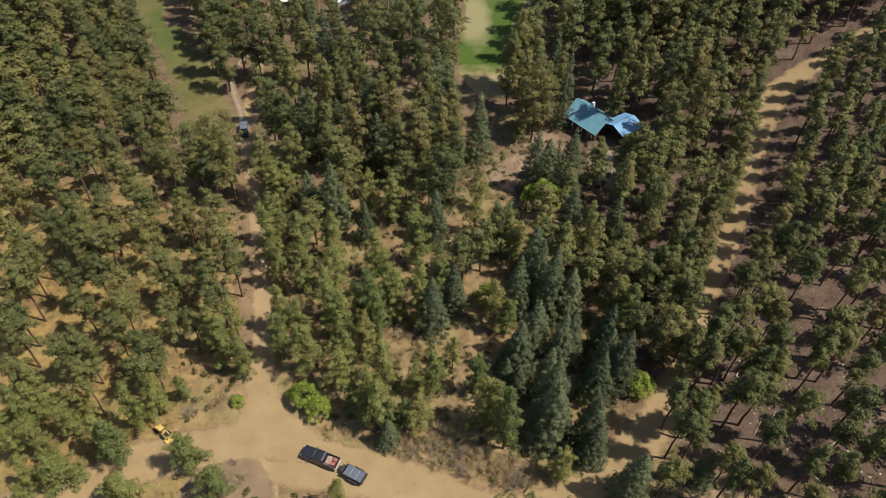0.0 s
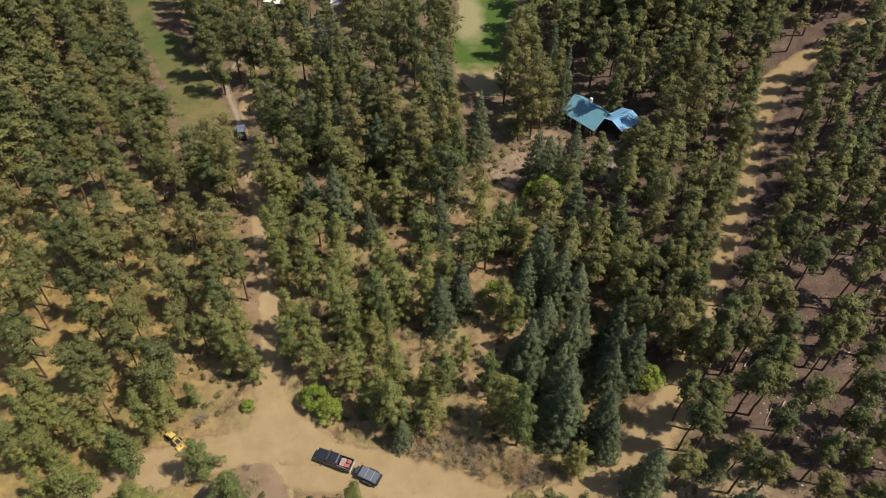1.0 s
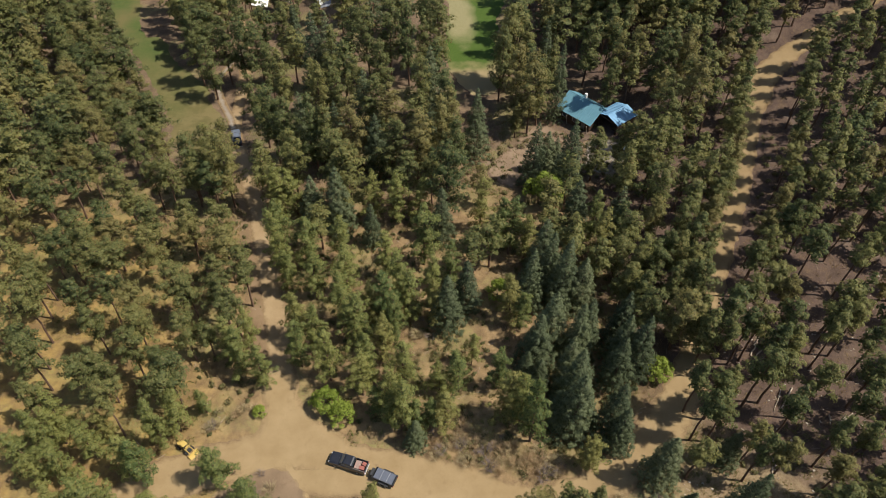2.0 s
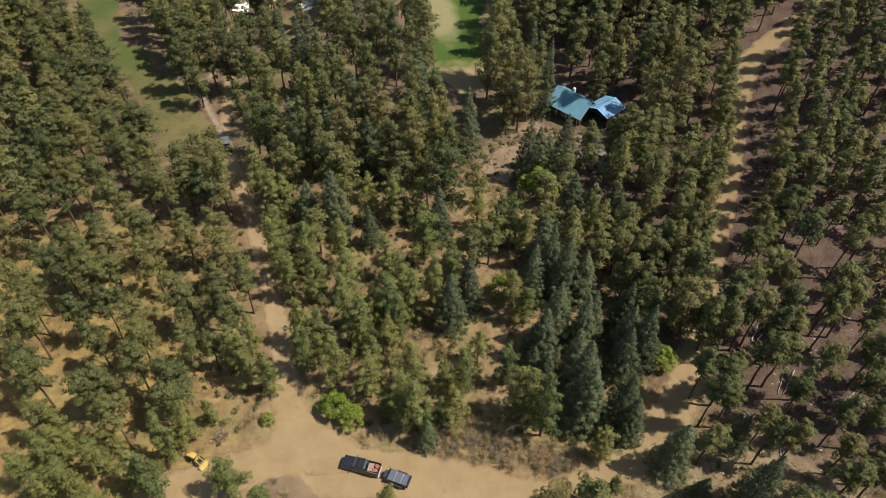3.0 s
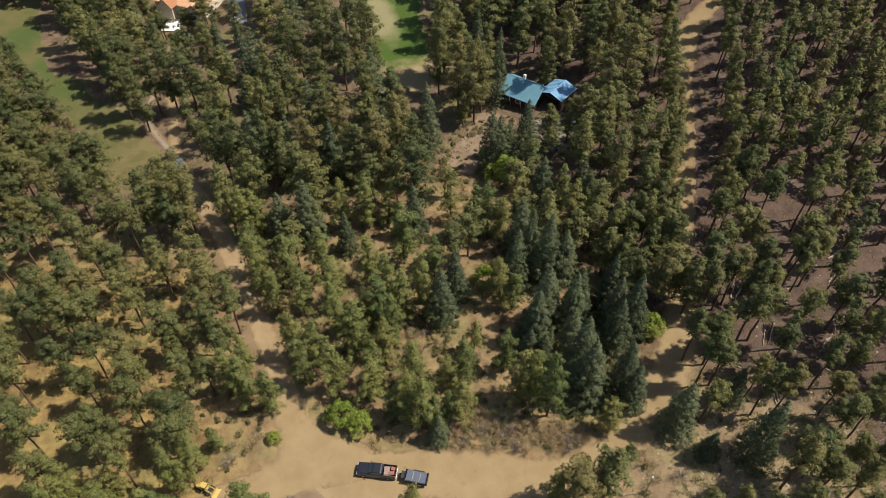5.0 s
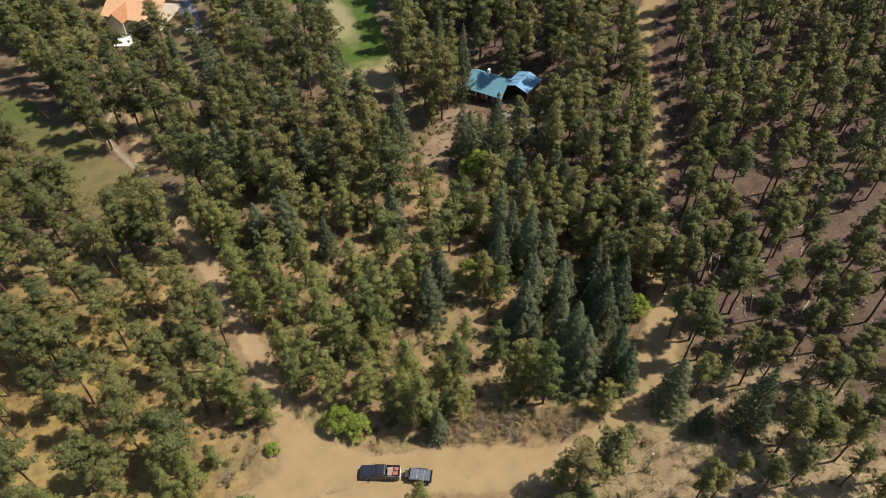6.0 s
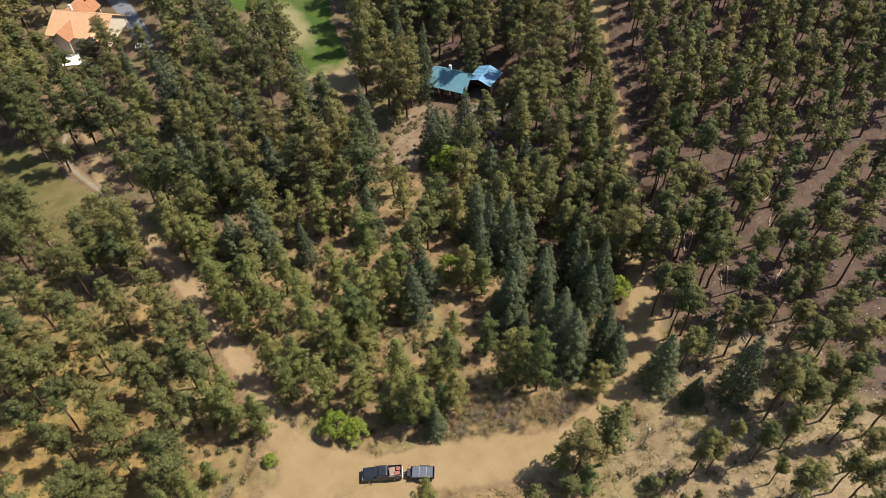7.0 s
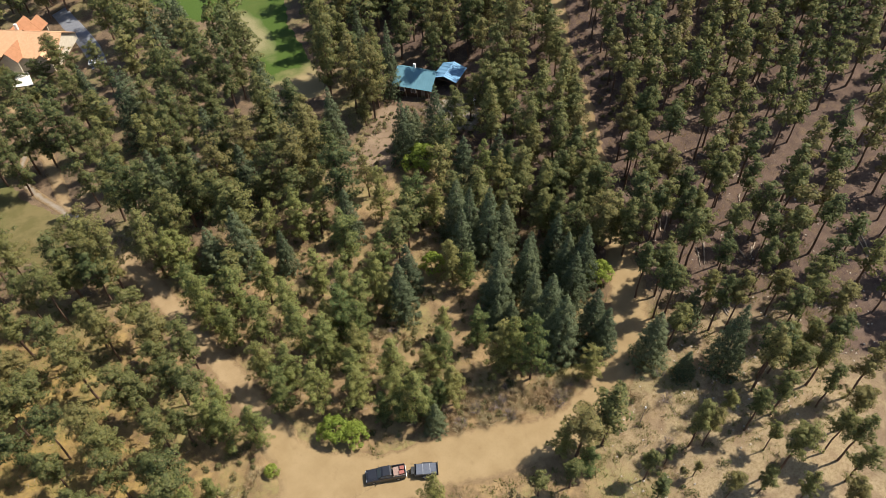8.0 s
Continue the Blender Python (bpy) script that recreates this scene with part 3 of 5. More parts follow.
WEST_UPPER_PINE = [
    (-73.9, 113, 15.4), (-69.6, 113.8, 14), (-65.3, 109.4, 14.1), (-67.9, 105.2, 12.9), (-56, 100.1, 18), (-62.1, 111.3, 15), (-53, 106.9, 14.7),
    (-49.3, 104.6, 16), (-45.5, 107, 13.2), (-41.3, 104.6, 14.6), (-70.8, 100, 15.2), (-59.8, 95.1, 14.2), (-51.1, 93.6, 15), (-48.8, 86.3, 16),
    (-44.8, 95.6, 12.8), (-43.6, 91.9, 14.6), (-38.4, 92.2, 15.8), (-36.4, 86.4, 15.3), (-63.8, 91.9, 14.7), (-67.9, 89.4, 13.1), (-60.7, 88.7, 15.3),
    (-57.3, 90.6, 13.6), (-55.9, 85.8, 13.6), (-63.6, 87.3, 15.2), (-32.7, 80.6, 15.8), (-34, 73.8, 13.8),
]
WEST_LOWER_PINE = [
    (-68, 84.4, 12.9), (-59.3, 83.8, 15.1), (-43.9, 78.4, 14.9), (-41.2, 76.7, 12.8), (-37.8, 80.8, 13.8), (-36.4, 76.9, 12.9), (-67.6, 80.2, 13.4),
    (-55, 77.7, 14), (-49.6, 75, 15), (-59.6, 77.5, 13.8), (-66.2, 75, 15.5), (-55.9, 71.9, 13), (-48.4, 70.4, 14.6), (-41.1, 69.6, 13),
    (-38, 69.9, 10), (-65.2, 69.6, 13), (-48.8, 66.4, 14), (-43.9, 64.4, 12.7), (-54, 63.5, 13.7), (-42.1, 61.1, 15.1), (-43.5, 59.5, 12.5),
    (-52.3, 62.2, 12.5), (-55.4, 61.9, 14.4), (-63.6, 65.4, 14.9), (-61.7, 59.5, 12.4), (-50.1, 56.3, 15.2),
]
WEST_ROADSIDE_YOUNG = [
    (-41.6, 56.5, 11.4), (-43.7, 54.3, 13.2), (-38, 59.4, 7), (-58.9, 55.6, 11.3), (-60.1, 54.1, 13.1), (-47.1, 49.9, 12.1), (-44.8, 48.6, 12.1),
    (-62.6, 52.2, 10.8), (-31.9, 71.8, 11.1), (-34.5, 69, 12.3), (-32.8, 66.5, 12.6), (-29.1, 63.7, 12), (-56.4, 49.4, 12), (-53.3, 52.8, 11.4),
]
CENTRE_UPPER_YOUNG = [
    (-27.5, 88.0, 18.0, 0.85),
    (-28.6, 102.6, 15.2), (-26, 103.7, 12.8), (-5.7, 99.5, 15), (-1.5, 99.7, 13), (-10.4, 100.7, 13.4), (-27.8, 93.4, 14.8), (-22.7, 88.2, 14.5),
    (-16.7, 89.1, 14), (-8.3, 85.4, 13.2), (-1.2, 88.4, 16), (-6.2, 79.6, 14.7), (-15.5, 81.5, 13.7), (-25.8, 83.5, 12.6), (-21.2, 81.3, 13.1),
    (-0.6, 78.5, 14), (-16.2, 75.3, 14.6), (-8.9, 74.5, 15.2), (-5, 75.6, 14.1), (-7.5, 71.2, 13.8), (10.4, 96.5, 14.5), (13.4, 91.2, 14.6),
    (15.2, 90.1, 14.9), (31.3, 91.5, 14.3), (30.8, 85.5, 14.6), (18, 88.7, 13), (3, 81.8, 12.7), (13.1, 74.5, 13.3), (14.8, 72.3, 10),
]
CENTRE_LOWER_YOUNG = [
    (-23.7, 72.8, 13), (-20.4, 69.9, 12.9), (-14, 70.9, 14.3), (-11.2, 75.1, 12.7), (-9.5, 67.7, 11.8), (-0.5, 74.2, 12.5), (-23.2, 67.1, 13),
    (-18.3, 64, 13.6), (-12.2, 63.9, 12.9), (-13.1, 60.9, 11.9), (-6.4, 61.7, 13), (-8.5, 57, 12.8), (-6.9, 54.1, 14), (-8.9, 55.2, 9),
    (-4.8, 54.1, 9), (-10.8, 57.4, 8), (-0.6, 59.9, 9), (2.6, 60.5, 12), (8.9, 60.3, 12), (9.4, 54.8, 14), (12.8, 50.6, 18),
    (11.6, 53.7, 15), (-0.2, 53.5, 11), (-2.7, 54.2, 9), (20.9, 45.4, 9), (5.3, 65.3, 9),
]
SPRUCES_LANE_SPRUCE = [
    (-23.4, 149.9, 21), (-29.1, 163.8, 17.4), (-11.7, 128.4, 17.6), (3, 132.9, 20), (-24.9, 121.7, 17.8), (-17.7, 118.8, 16.8), (-9.5, 116, 15.3),
    (2, 116.6, 16), (-22.1, 100.8, 13), (-17.1, 98.8, 17), (2.5, 94.9, 14), (-10.9, 94.5, 11), (31.2, 144.3, 17.1), (31.6, 130.0, 20, 0.75),
    (22.9, 109.2, 16.5), (26.3, 112.9, 11), (29.4, 106.4, 18.7), (28.3, 112.9, 9), (11.9, 119.5, 18.1),
]
SPRUCES_ROAD_SPRUCE = [
    (28.1, 93.7, 15), (20.3, 84.3, 15), (20.8, 80.6, 15.7), (22.5, 76.8, 18), (25.8, 76.5, 13), (16.6, 76.8, 16), (5.5, 77.5, 13),
    (1.7, 73.4, 14.5), (18.6, 67.5, 16), (22.7, 65.5, 15.2), (24.8, 67.4, 13.5), (15.8, 64.6, 14.2), (30.9, 67.9, 14), (30.1, 63.8, 13.3),
    (32, 61.5, 15.9), (13.6, 61.4, 9), (15.5, 59.9, 9), (20, 60, 14), (20.2, 56, 16.8), (17.5, 53.5, 10), (19.7, 52, 16.2),
    (25.7, 51.2, 14), (28, 59.3, 14), (25.8, 48.3, 12), (30.4, 42.2, 13.5), (41.1, 44.1, 9), (38.6, 34.4, 16.5), (32.8, 36.8, 7),
    (-5, 51.3, 8),
]
SHRUBS_SHRUB = [
    (24.6, 104.0, 7.5), (-18.9, 58.8, 5.2), (-16.4, 56.7, 4.2), (-29.6, 58.5, 2.2), (35.7, 60.4, 5), (12, 79.5, 5),
]
SLOPE_FOOT_SLOPE = [
    (15.0, 35.0, 16, 1.25), (10.6, 35.8, 13, 1.4),
    (19.8, 38.2, 9), (25.2, 27.5, 13), (39.4, 28.6, 17), (45.3, 21.3, 11.9), (47, 24.6, 13.3), (40.1, 15.9, 12),
    (50.7, 19.9, 14.3), (33.4, 20.9, 8), (28, 16.9, 8), (20.4, 27.5, 6), (22.6, 23.9, 5), (40.8, 13.9, 13.2), (48.9, 28, 11.8),
    (32.7, 17.5, 14.2), (32.3, 28.1, 8), (26.9, 26.5, 11), (33.6, 24.6, 12), (16.5, 27.5, 9), (44.9, 16.9, 12),
    (39.1, 11.3, 11), (43, 26.2, 13), (43.1, 43.3, 13), (50.7, 26, 14), (38.7, 24.2, 12), (15.7, 24.2, 8),
    (6.6, 32.6, 9), (2, 34.1, 8), (23.4, 18.8, 9), (30.8, 12.9, 10), (34.8, 9.2, 10),
]
VILLA_GARDEN_PINE = [
    (-44.1, 191.4, 9, 1.3), (-32.3, 192.3, 13), (-48.0, 199.0, 11, 1.2), (-30.0, 184.4, 10), (-40.2, 180.5, 8, 1.2), (-52.7, 204.3, 12, 1.2), (-38.0, 193.5, 8, 1.2),
    (-32.5, 187.4, 14), (-45.1, 193.4, 9), (-48.1, 201.6, 10), (-23.8, 169.8, 12), (-30, 175.6, 10), (-50.9, 190.4, 11), (-24, 181.2, 12),
    (-36.1, 187.7, 9), (-46.5, 194.7, 8), (-49.4, 186.2, 11), (-33.1, 177.6, 10), (-41.4, 179.9, 9),
]
JUNCTION_SOUTH_YOUNG = [
    (-34.2, 47.4, 11, 1.35), (-29.6, 43.0, 9, 1.45), (-42.8, 42.3, 8.5, 1.5),
]
ROAD_SOUTH_YOUNG = [
    (-11.9, 40.6, 10), (8.5, 37.2, 9), (10, 33.3, 8),
]
JUNCTION_WEST_YOUNG = [
    (-51.4, 44.8, 10, 1.45), (-56, 41.3, 8), (-56.1, 44.5, 9), (-58.6, 57.3, 13), (-52.1, 55.7, 9), (-59.5, 49.3, 9.6),
]
PINE_GROVES = [FAR_WEST_PINE, WEST_UPPER_PINE, WEST_LOWER_PINE, VILLA_GARDEN_PINE]
YOUNG_GROVES = [WEST_ROADSIDE_YOUNG, CENTRE_UPPER_YOUNG, CENTRE_LOWER_YOUNG, JUNCTION_SOUTH_YOUNG, ROAD_SOUTH_YOUNG, JUNCTION_WEST_YOUNG]
OLD_GROVES = [FAIRWAY_EDGE_OLD, NORTH_WOOD_OLD, CABIN_WOOD_OLD, ROAD_WOOD_OLD]
SLOPE_GROVES = [SLOPE_UPPER_SLOPE, SLOPE_LOWER_SLOPE, SLOPE_FOOT_SLOPE]
SPRUCE_GROVES = [SPRUCES_LANE_SPRUCE, SPRUCES_ROAD_SPRUCE]
SHRUB_GROVES = [SHRUBS_SHRUB]

rng = random.Random(5)
taken = []


def grow(rows, shapes, kind, wood_mat, leaf_mat, label, category, group, stock, tag=""):
    for x, y, h, *broad in rows:
        k = rng.randrange(len(shapes))
        girth = rng.uniform(0.88, 1.18) * (14.0 / max(h, 7.0)) ** 0.25 if kind != "shrub" else rng.uniform(0.9, 1.1)
        girth *= (broad[0] if broad else 1.0) * ((14.0 / h) ** 0.45 if kind == "spruce" and h > 14 else 1.0)
        m = stand(x, y, h, girth, rng.uniform(0, 360))
        if (kind, tag, k) not in stock:
            stock[kind, tag, k] = plant(kind, shapes[k], wood_mat, leaf_mat, label, category, group)
            stock[kind, tag, k].matrix_basis = m
        else:
            copy_thing(stock[kind, tag, k], m).matrix_basis = m
        taken.append((x, y))


stock = {}
YOUNG_LABEL = "young ponderosa pine with dense green crown nearly to the ground"
OLD_LABEL = "tall old ponderosa pine with broad dense needle crown"
SLOPE_LABEL = "tall ponderosa pine with long bare trunk and small high crown"
for rows, shapes, label, tag in ((PINE_GROVES, pine_shapes, PINE_LABEL, "mid"), (YOUNG_GROVES, young_shapes, YOUNG_LABEL, "young"), (SLOPE_GROVES, slope_shapes, SLOPE_LABEL, "slope"),
                                   (OLD_GROVES, old_shapes, OLD_LABEL, "old")):
    for grove in rows:
        grow(grove, shapes, "pine", BARK, NEEDLE_YOUNG if tag == "young" else NEEDLE, label, "pine tree", "pines of the wood", stock, tag)
for rows in SPRUCE_GROVES:
    grow(rows, spruce_shapes, "spruce", BARK_GREY, SPRUCE, SPRUCE_LABEL, "spruce tree", "spruces of the wood", stock)
for rows in SHRUB_GROVES:
    grow(rows, shrub_shapes, "shrub", BARK_GREY, LEAF, SHRUB_LABEL, "shrub", "leafy shrubs", stock)

edge_line = resample(ROAD_LINE[12:21], 4.2)
edge_way = np.gradient(edge_line[:, :2], axis=0)
edge_rows = []
for (x, y, w), (dx, dy) in zip(edge_line, edge_way):
    n = math.hypot(dx, dy)
    q = w / 2 + rng.uniform(0.9, 2.6)
    edge_rows.append((x - dy / n * q, y + dx / n * q, rng.uniform(11.5, 15.0)))
grow([p for p in edge_rows if p[1] > 70], old_shapes, "pine", BARK, NEEDLE, OLD_LABEL, "pine tree", "pines of the wood", stock, "old")
east_rows = []
for (x, y, w), (dx, dy) in zip(edge_line, edge_way):
    n = math.hypot(dx, dy)
    q = w / 2 + rng.uniform(1.0, 3.0)
    east_rows.append((x + dy / n * (q + 3.0), y - dx / n * (q + 3.0), rng.uniform(11.5, 15.0)))
grow([p for p in east_rows if p[1] > 74], slope_shapes, "pine", BARK, NEEDLE, SLOPE_LABEL, "pine tree", "pines of the wood", stock, "slope")
grow([(42.4, 127.6, 15.5, 0.8)], old_shapes, "pine", BARK, NEEDLE, OLD_LABEL, "pine tree", "pines of the wood", stock, "old")
# the woods beyond and between: too many to count
open_ground = [(19.8, 113.7, 8), (10.6, 81.4, 4), (-4.1, 71.3, 5), (-47.9, 103.3, 5), (-66, 79, 5), (-65, 71, 5), (-36, 61, 6.5), (39.9, 41.5, 4), (53, 53.5, 5.5),
               (69, 57.7, 6), (73, 74.4, 5), (60, 84, 4), (41, 35, 4), (69, 100, 5), (59, 45, 5), (39, 126, 9), (44, 114, 5), (-25, 44, 7), (27, 113, 4), (30, 30, 4), (33, 119, 6), (45, 121, 6), (20, 38, 5), (-26, 58, 7), (5, 30, 12), (-12, 31, 11), (-23, 33, 7), (3, 49, 5), (12, 46, 5), (-4, 51, 3)]
strips = [resample(ROAD_LINE, 3.0), resample(LANE_LINE, 3.0), resample(PATH_LINE, 3.0)]
strip_pts = np.concatenate(strips)
# turf and house outlines, widened so strewn trees don't hide them from the camera
clear_rings = [[(-100, 222), (-82, 182), (-64, 149), (-52, 119), (-45, 123), (-45, 141), (-50, 158), (-64, 181), (-76, 222)],
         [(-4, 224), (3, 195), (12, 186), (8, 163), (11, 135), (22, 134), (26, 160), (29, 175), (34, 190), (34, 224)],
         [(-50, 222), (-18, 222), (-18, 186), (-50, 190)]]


def within(x, y, ring):
    inside = False
    for (x0, y0), (x1, y1) in zip(ring, ring[1:] + ring[:1]):
        if (y0 > y) != (y1 > y) and x < (x1 - x0) * (y - y0) / (y1 - y0) + x0:
            inside = not inside
    return inside


# places that stay in the camera's view: strewn trees keep clear in front
in_view_spots = [(19, 114, 5), (24, 119, 4), (16, 111, 3), (12, 81, 4), (-4, 72.5, 4), (39, 126, 7), (33, 124, 5), (27, 117, 5), (41, 114, 5), (46, 121, 5), (-41.8, 199.8, 6), (-36.6, 203.6, 11), (-37.6, 115, 4), (-38, 122, 4), (-42.5, 137, 4), (-44, 150, 4),
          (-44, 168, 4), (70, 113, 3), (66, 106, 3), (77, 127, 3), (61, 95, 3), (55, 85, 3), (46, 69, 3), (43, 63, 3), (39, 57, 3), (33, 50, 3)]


def would_hide(x, y):
    # steps outward from the camera's ground point, near (-14, 0)
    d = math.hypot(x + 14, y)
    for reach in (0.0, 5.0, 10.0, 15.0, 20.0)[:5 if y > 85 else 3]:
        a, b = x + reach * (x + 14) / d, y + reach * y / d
        if any(within(a, b, ring) for ring in clear_rings) or any(math.hypot(a - p, b - q) < r for p, q, r in in_view_spots):
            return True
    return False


def free(x, y, gap):
    near = np.hypot(strip_pts[:, 0] - x, strip_pts[:, 1] - y) < strip_pts[:, 2] / 2 + (3.6 if x > 40 and y < 130 else 1.6)
    if near.any() or any(math.hypot(x - a, y - b) < r for a, b, r in open_ground):
        return False
    if y > 36 and would_hide(x, y):
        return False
    return all((x - a) ** 2 + (y - b) ** 2 > gap * gap for a, b in taken)


def placed_singly(x, y):
    """Where trees stand one by one, placed from the camera's view, none are strewn."""
    if x < -24:
        return y < 126 and x > -72
    if x < 45:
        return y < 74
    return y < 58 and x < 66


def scatter(tries, x0, x1, y0, y1, gap_at):
    out = []
    for _ in range(tries):
        x, y = rng.uniform(x0, x1), rng.uniform(y0, y1)
        if not (-70 - 0.37 * y < x < min(58 + 1.15 * y, 193 - 0.35 * y) and y < (262 + 0.2 * x if x < 0 else 222 - 0.45 * x)):
            continue
        if not placed_singly(x, y) and free(x, y, gap_at(x, y) * (1 + 0.5 * wobble(x, y, 0.11))):
            taken.append((x, y))
            out.append((x, y))
    return out


def gap_at(x, y):
    if y > 215:
        return 5.6
    if x > 42:
        return 5.0 if y < 80 else 3.9
    if y < 30:
        return 6.5
    if x > -26 and y < 105:
        return 4.8
    if x < -48:
        return 4.9
    return 6.6 if 105 < y < 165 else 5.6


def woodland(name, label, places, shapes, wood_mat, leaf_mat, lo, hi, broad=1.0):
    """Many trees joined in one mesh, each with a tint of its own."""
    vs, fs, ms, tints, n = [], [], [], [], 0
    for x, y in places:
        (wv, wf), (cv, cf), H = shapes[rng.randrange(len(shapes))]
        h, a = rng.uniform(lo, hi), rng.uniform(0, 6.28)
        g = broad * h / H * rng.uniform(0.95, 1.3) * (14.0 / h) ** 0.3
        v = np.concatenate([wv, cv])
        c, s = math.cos(a), math.sin(a)
        vs.append(np.stack([x + g * (v[:, 0] * c - v[:, 1] * s), y + g * (v[:, 0] * s + v[:, 1] * c), land(x, y) + v[:, 2] * h / H], 1))
        fs.extend([tuple(i + n for i in f) for f in wf])
        fs.extend([tuple(i + n + len(wv) for i in f) for f in cf])
        ms.extend([0] * len(wf) + [1] * len(cf))
        tints.append(np.full(len(v), rng.random()))
        n += len(v)
    me = mesh_of(name, np.concatenate(vs).tolist(), fs, [wood_mat, leaf_mat])
    me.polygons.foreach_set("material_index", np.array(ms, dtype=np.int32))
    me.attributes.new("tint", "FLOAT", "POINT").data.foreach_set("value", np.concatenate(tints).astype(np.float32))
    return tagged(new(name, me), label, "woodland", kind="stuff")


low_pines = [pine_shape(81 + k, 20, 22, 0.28, False, (0.26, 0.44), (2.4, 3.2), (0.34, 0.56), 1.1) for k in range(8)]
old_pines = [pine_shape(121 + k, 22, 19, 0.31, False, (0.20, 0.38), (2.3, 3.0), (0.34, 0.56), 1.12) for k in range(7)]
high_pines = [pine_shape(101 + k, 17, 19, 0.30, False, (0.40, 0.58), (1.8, 2.3), (0.36, 0.60), 1.05) for k in range(6)]
low_spruces = [spruce_shape(95 + k, 15, 10, 14, 0.28) for k in range(3)]
wild = scatter(26000, -180, 215, 12, 262, gap_at)
firs = [p for p in wild if -32 < p[0] < 48 and wobble(p[0], p[1], 0.11) > 0.16]
pines = [p for p in wild if p not in set(firs)]
hill = [p for p in pines if p[0] > 46 and p[1] < 150]
north = [p for p in pines if p[1] > 105 and p not in set(hill)]
pines = [p for p in pines if p[1] <= 105 and p not in set(hill)]
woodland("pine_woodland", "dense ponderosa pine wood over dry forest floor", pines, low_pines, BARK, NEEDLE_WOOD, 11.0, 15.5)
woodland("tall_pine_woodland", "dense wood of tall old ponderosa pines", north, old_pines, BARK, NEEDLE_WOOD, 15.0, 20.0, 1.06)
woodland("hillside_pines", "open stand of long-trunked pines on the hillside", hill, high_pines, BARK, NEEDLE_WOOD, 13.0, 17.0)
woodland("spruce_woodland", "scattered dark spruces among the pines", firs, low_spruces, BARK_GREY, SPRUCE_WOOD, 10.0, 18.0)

# ---- built things ----
PAINT_BLACK = varied("black_truck_paint", (0.012, 0.013, 0.017), (0.020, 0.021, 0.026), 2.0, 0.28, spec=0.5, bump=0.02)
PAINT_SILVER = varied("silver_blue_paint", (0.12, 0.135, 0.165), (0.17, 0.19, 0.225), 2.0, 0.3, 0.3, 0.5, 0.02)
PAINT_WHITE = varied("white_paint", (0.68, 0.68, 0.66), (0.80, 0.80, 0.78), 2.0, 0.4, spec=0.4, bump=0.05)
PAINT_YELLOW = varied("yellow_machine_paint", (0.36, 0.25, 0.06), (0.48, 0.345, 0.10), 2.5, 0.5, spec=0.4, bump=0.1)
RUBBER = varied("tyre_rubber", (0.018, 0.018, 0.018), (0.035, 0.034, 0.032), 6.0, 0.9, spec=0.2)
STEEL = varied("dull_steel", (0.28, 0.28, 0.28), (0.42, 0.42, 0.42), 5.0, 0.45, 0.8, 0.5, 0.1)
DARK_STEEL = varied("black_steel", (0.018, 0.018, 0.019), (0.04, 0.04, 0.04), 5.0, 0.6, 0.2, 0.4, 0.1)
TARP = varied("blue_grey_cover", (0.068, 0.076, 0.098), (0.095, 0.105, 0.13), 2.0, 0.65, spec=0.3, bump=0.1)
RED_LOAD = varied("faded_red_plastic", (0.20, 0.065, 0.05), (0.28, 0.10, 0.075), 3.0, 0.6)
PINK_LOAD = varied("dusty_boards", (0.20, 0.135, 0.11), (0.29, 0.20, 0.165), 3.0, 0.8)
LAMP_RED = varied("red_lens", (0.30, 0.02, 0.02), (0.42, 0.04, 0.03), 3.0, 0.25)
LAMP_CLEAR = varied("clear_lens", (0.55, 0.56, 0.58), (0.70, 0.71, 0.72), 3.0, 0.15)
LOG_WALL = varied("dark_stained_logs", (0.045, 0.026, 0.018), (0.095, 0.055, 0.035), 2.5, 0.8, bump=0.5)
TEAL_ROOF = varied("teal_metal_roof", (0.085, 0.20, 0.25), (0.105, 0.235, 0.285), 0.6, 0.7, 0.0, 0.5, 0.05)
BLUE_ROOF = varied("light_blue_metal_roof", (0.115, 0.25, 0.39), (0.145, 0.29, 0.44), 0.6, 0.75, 0.0, 0.5, 0.05)
SALMON_ROOF = varied("salmon_shingles", (0.48, 0.275, 0.145), (0.58, 0.345, 0.195), 1.2, 0.85, bump=0.3)
RUST_ROOF = varied("rust_orange_shingles", (0.27, 0.125, 0.06), (0.34, 0.16, 0.08), 1.2, 0.85, bump=0.3)
STUCCO = varied("cream_stucco", (0.55, 0.47, 0.36), (0.66, 0.58, 0.46), 1.5, 0.9, bump=0.2)
CONCRETE = varied("pale_concrete", (0.62, 0.59, 0.54), (0.78, 0.75, 0.70), 1.0, 0.9, bump=0.2)
ASPHALT = varied("grey_asphalt", (0.13, 0.135, 0.15), (0.18, 0.185, 0.20), 0.8, 0.9, bump=0.3)
POLE_WOOD = varied("weathered_pole_wood", (0.16, 0.125, 0.095), (0.27, 0.22, 0.17), 4.0, 0.9, bump=0.4)
glass_mat = Mat("sky_toned_glass", 0.05, spec=0.6)
# base colour lightened and blued to imitate reflected sky
glass_mat.color((0.05, 0.062, 0.075))
GLASS = glass_mat.m


def part(name, bm, material, parent, label=""):
    me = bpy.data.meshes.new(name)
    bmesh.ops.recalc_face_normals(bm, faces=bm.faces)
    bm.to_mesh(me)
    bm.free()
    me.materials.append(material)
    ob = new(name, me)
    ob.parent = parent
    if label:
        ob["label"] = label
    return ob


def thing(name, label, category, m, group="", kind=""):
    ob = tagged(new(name), label, category, group, kind)
    ob.matrix_basis = m
    return ob


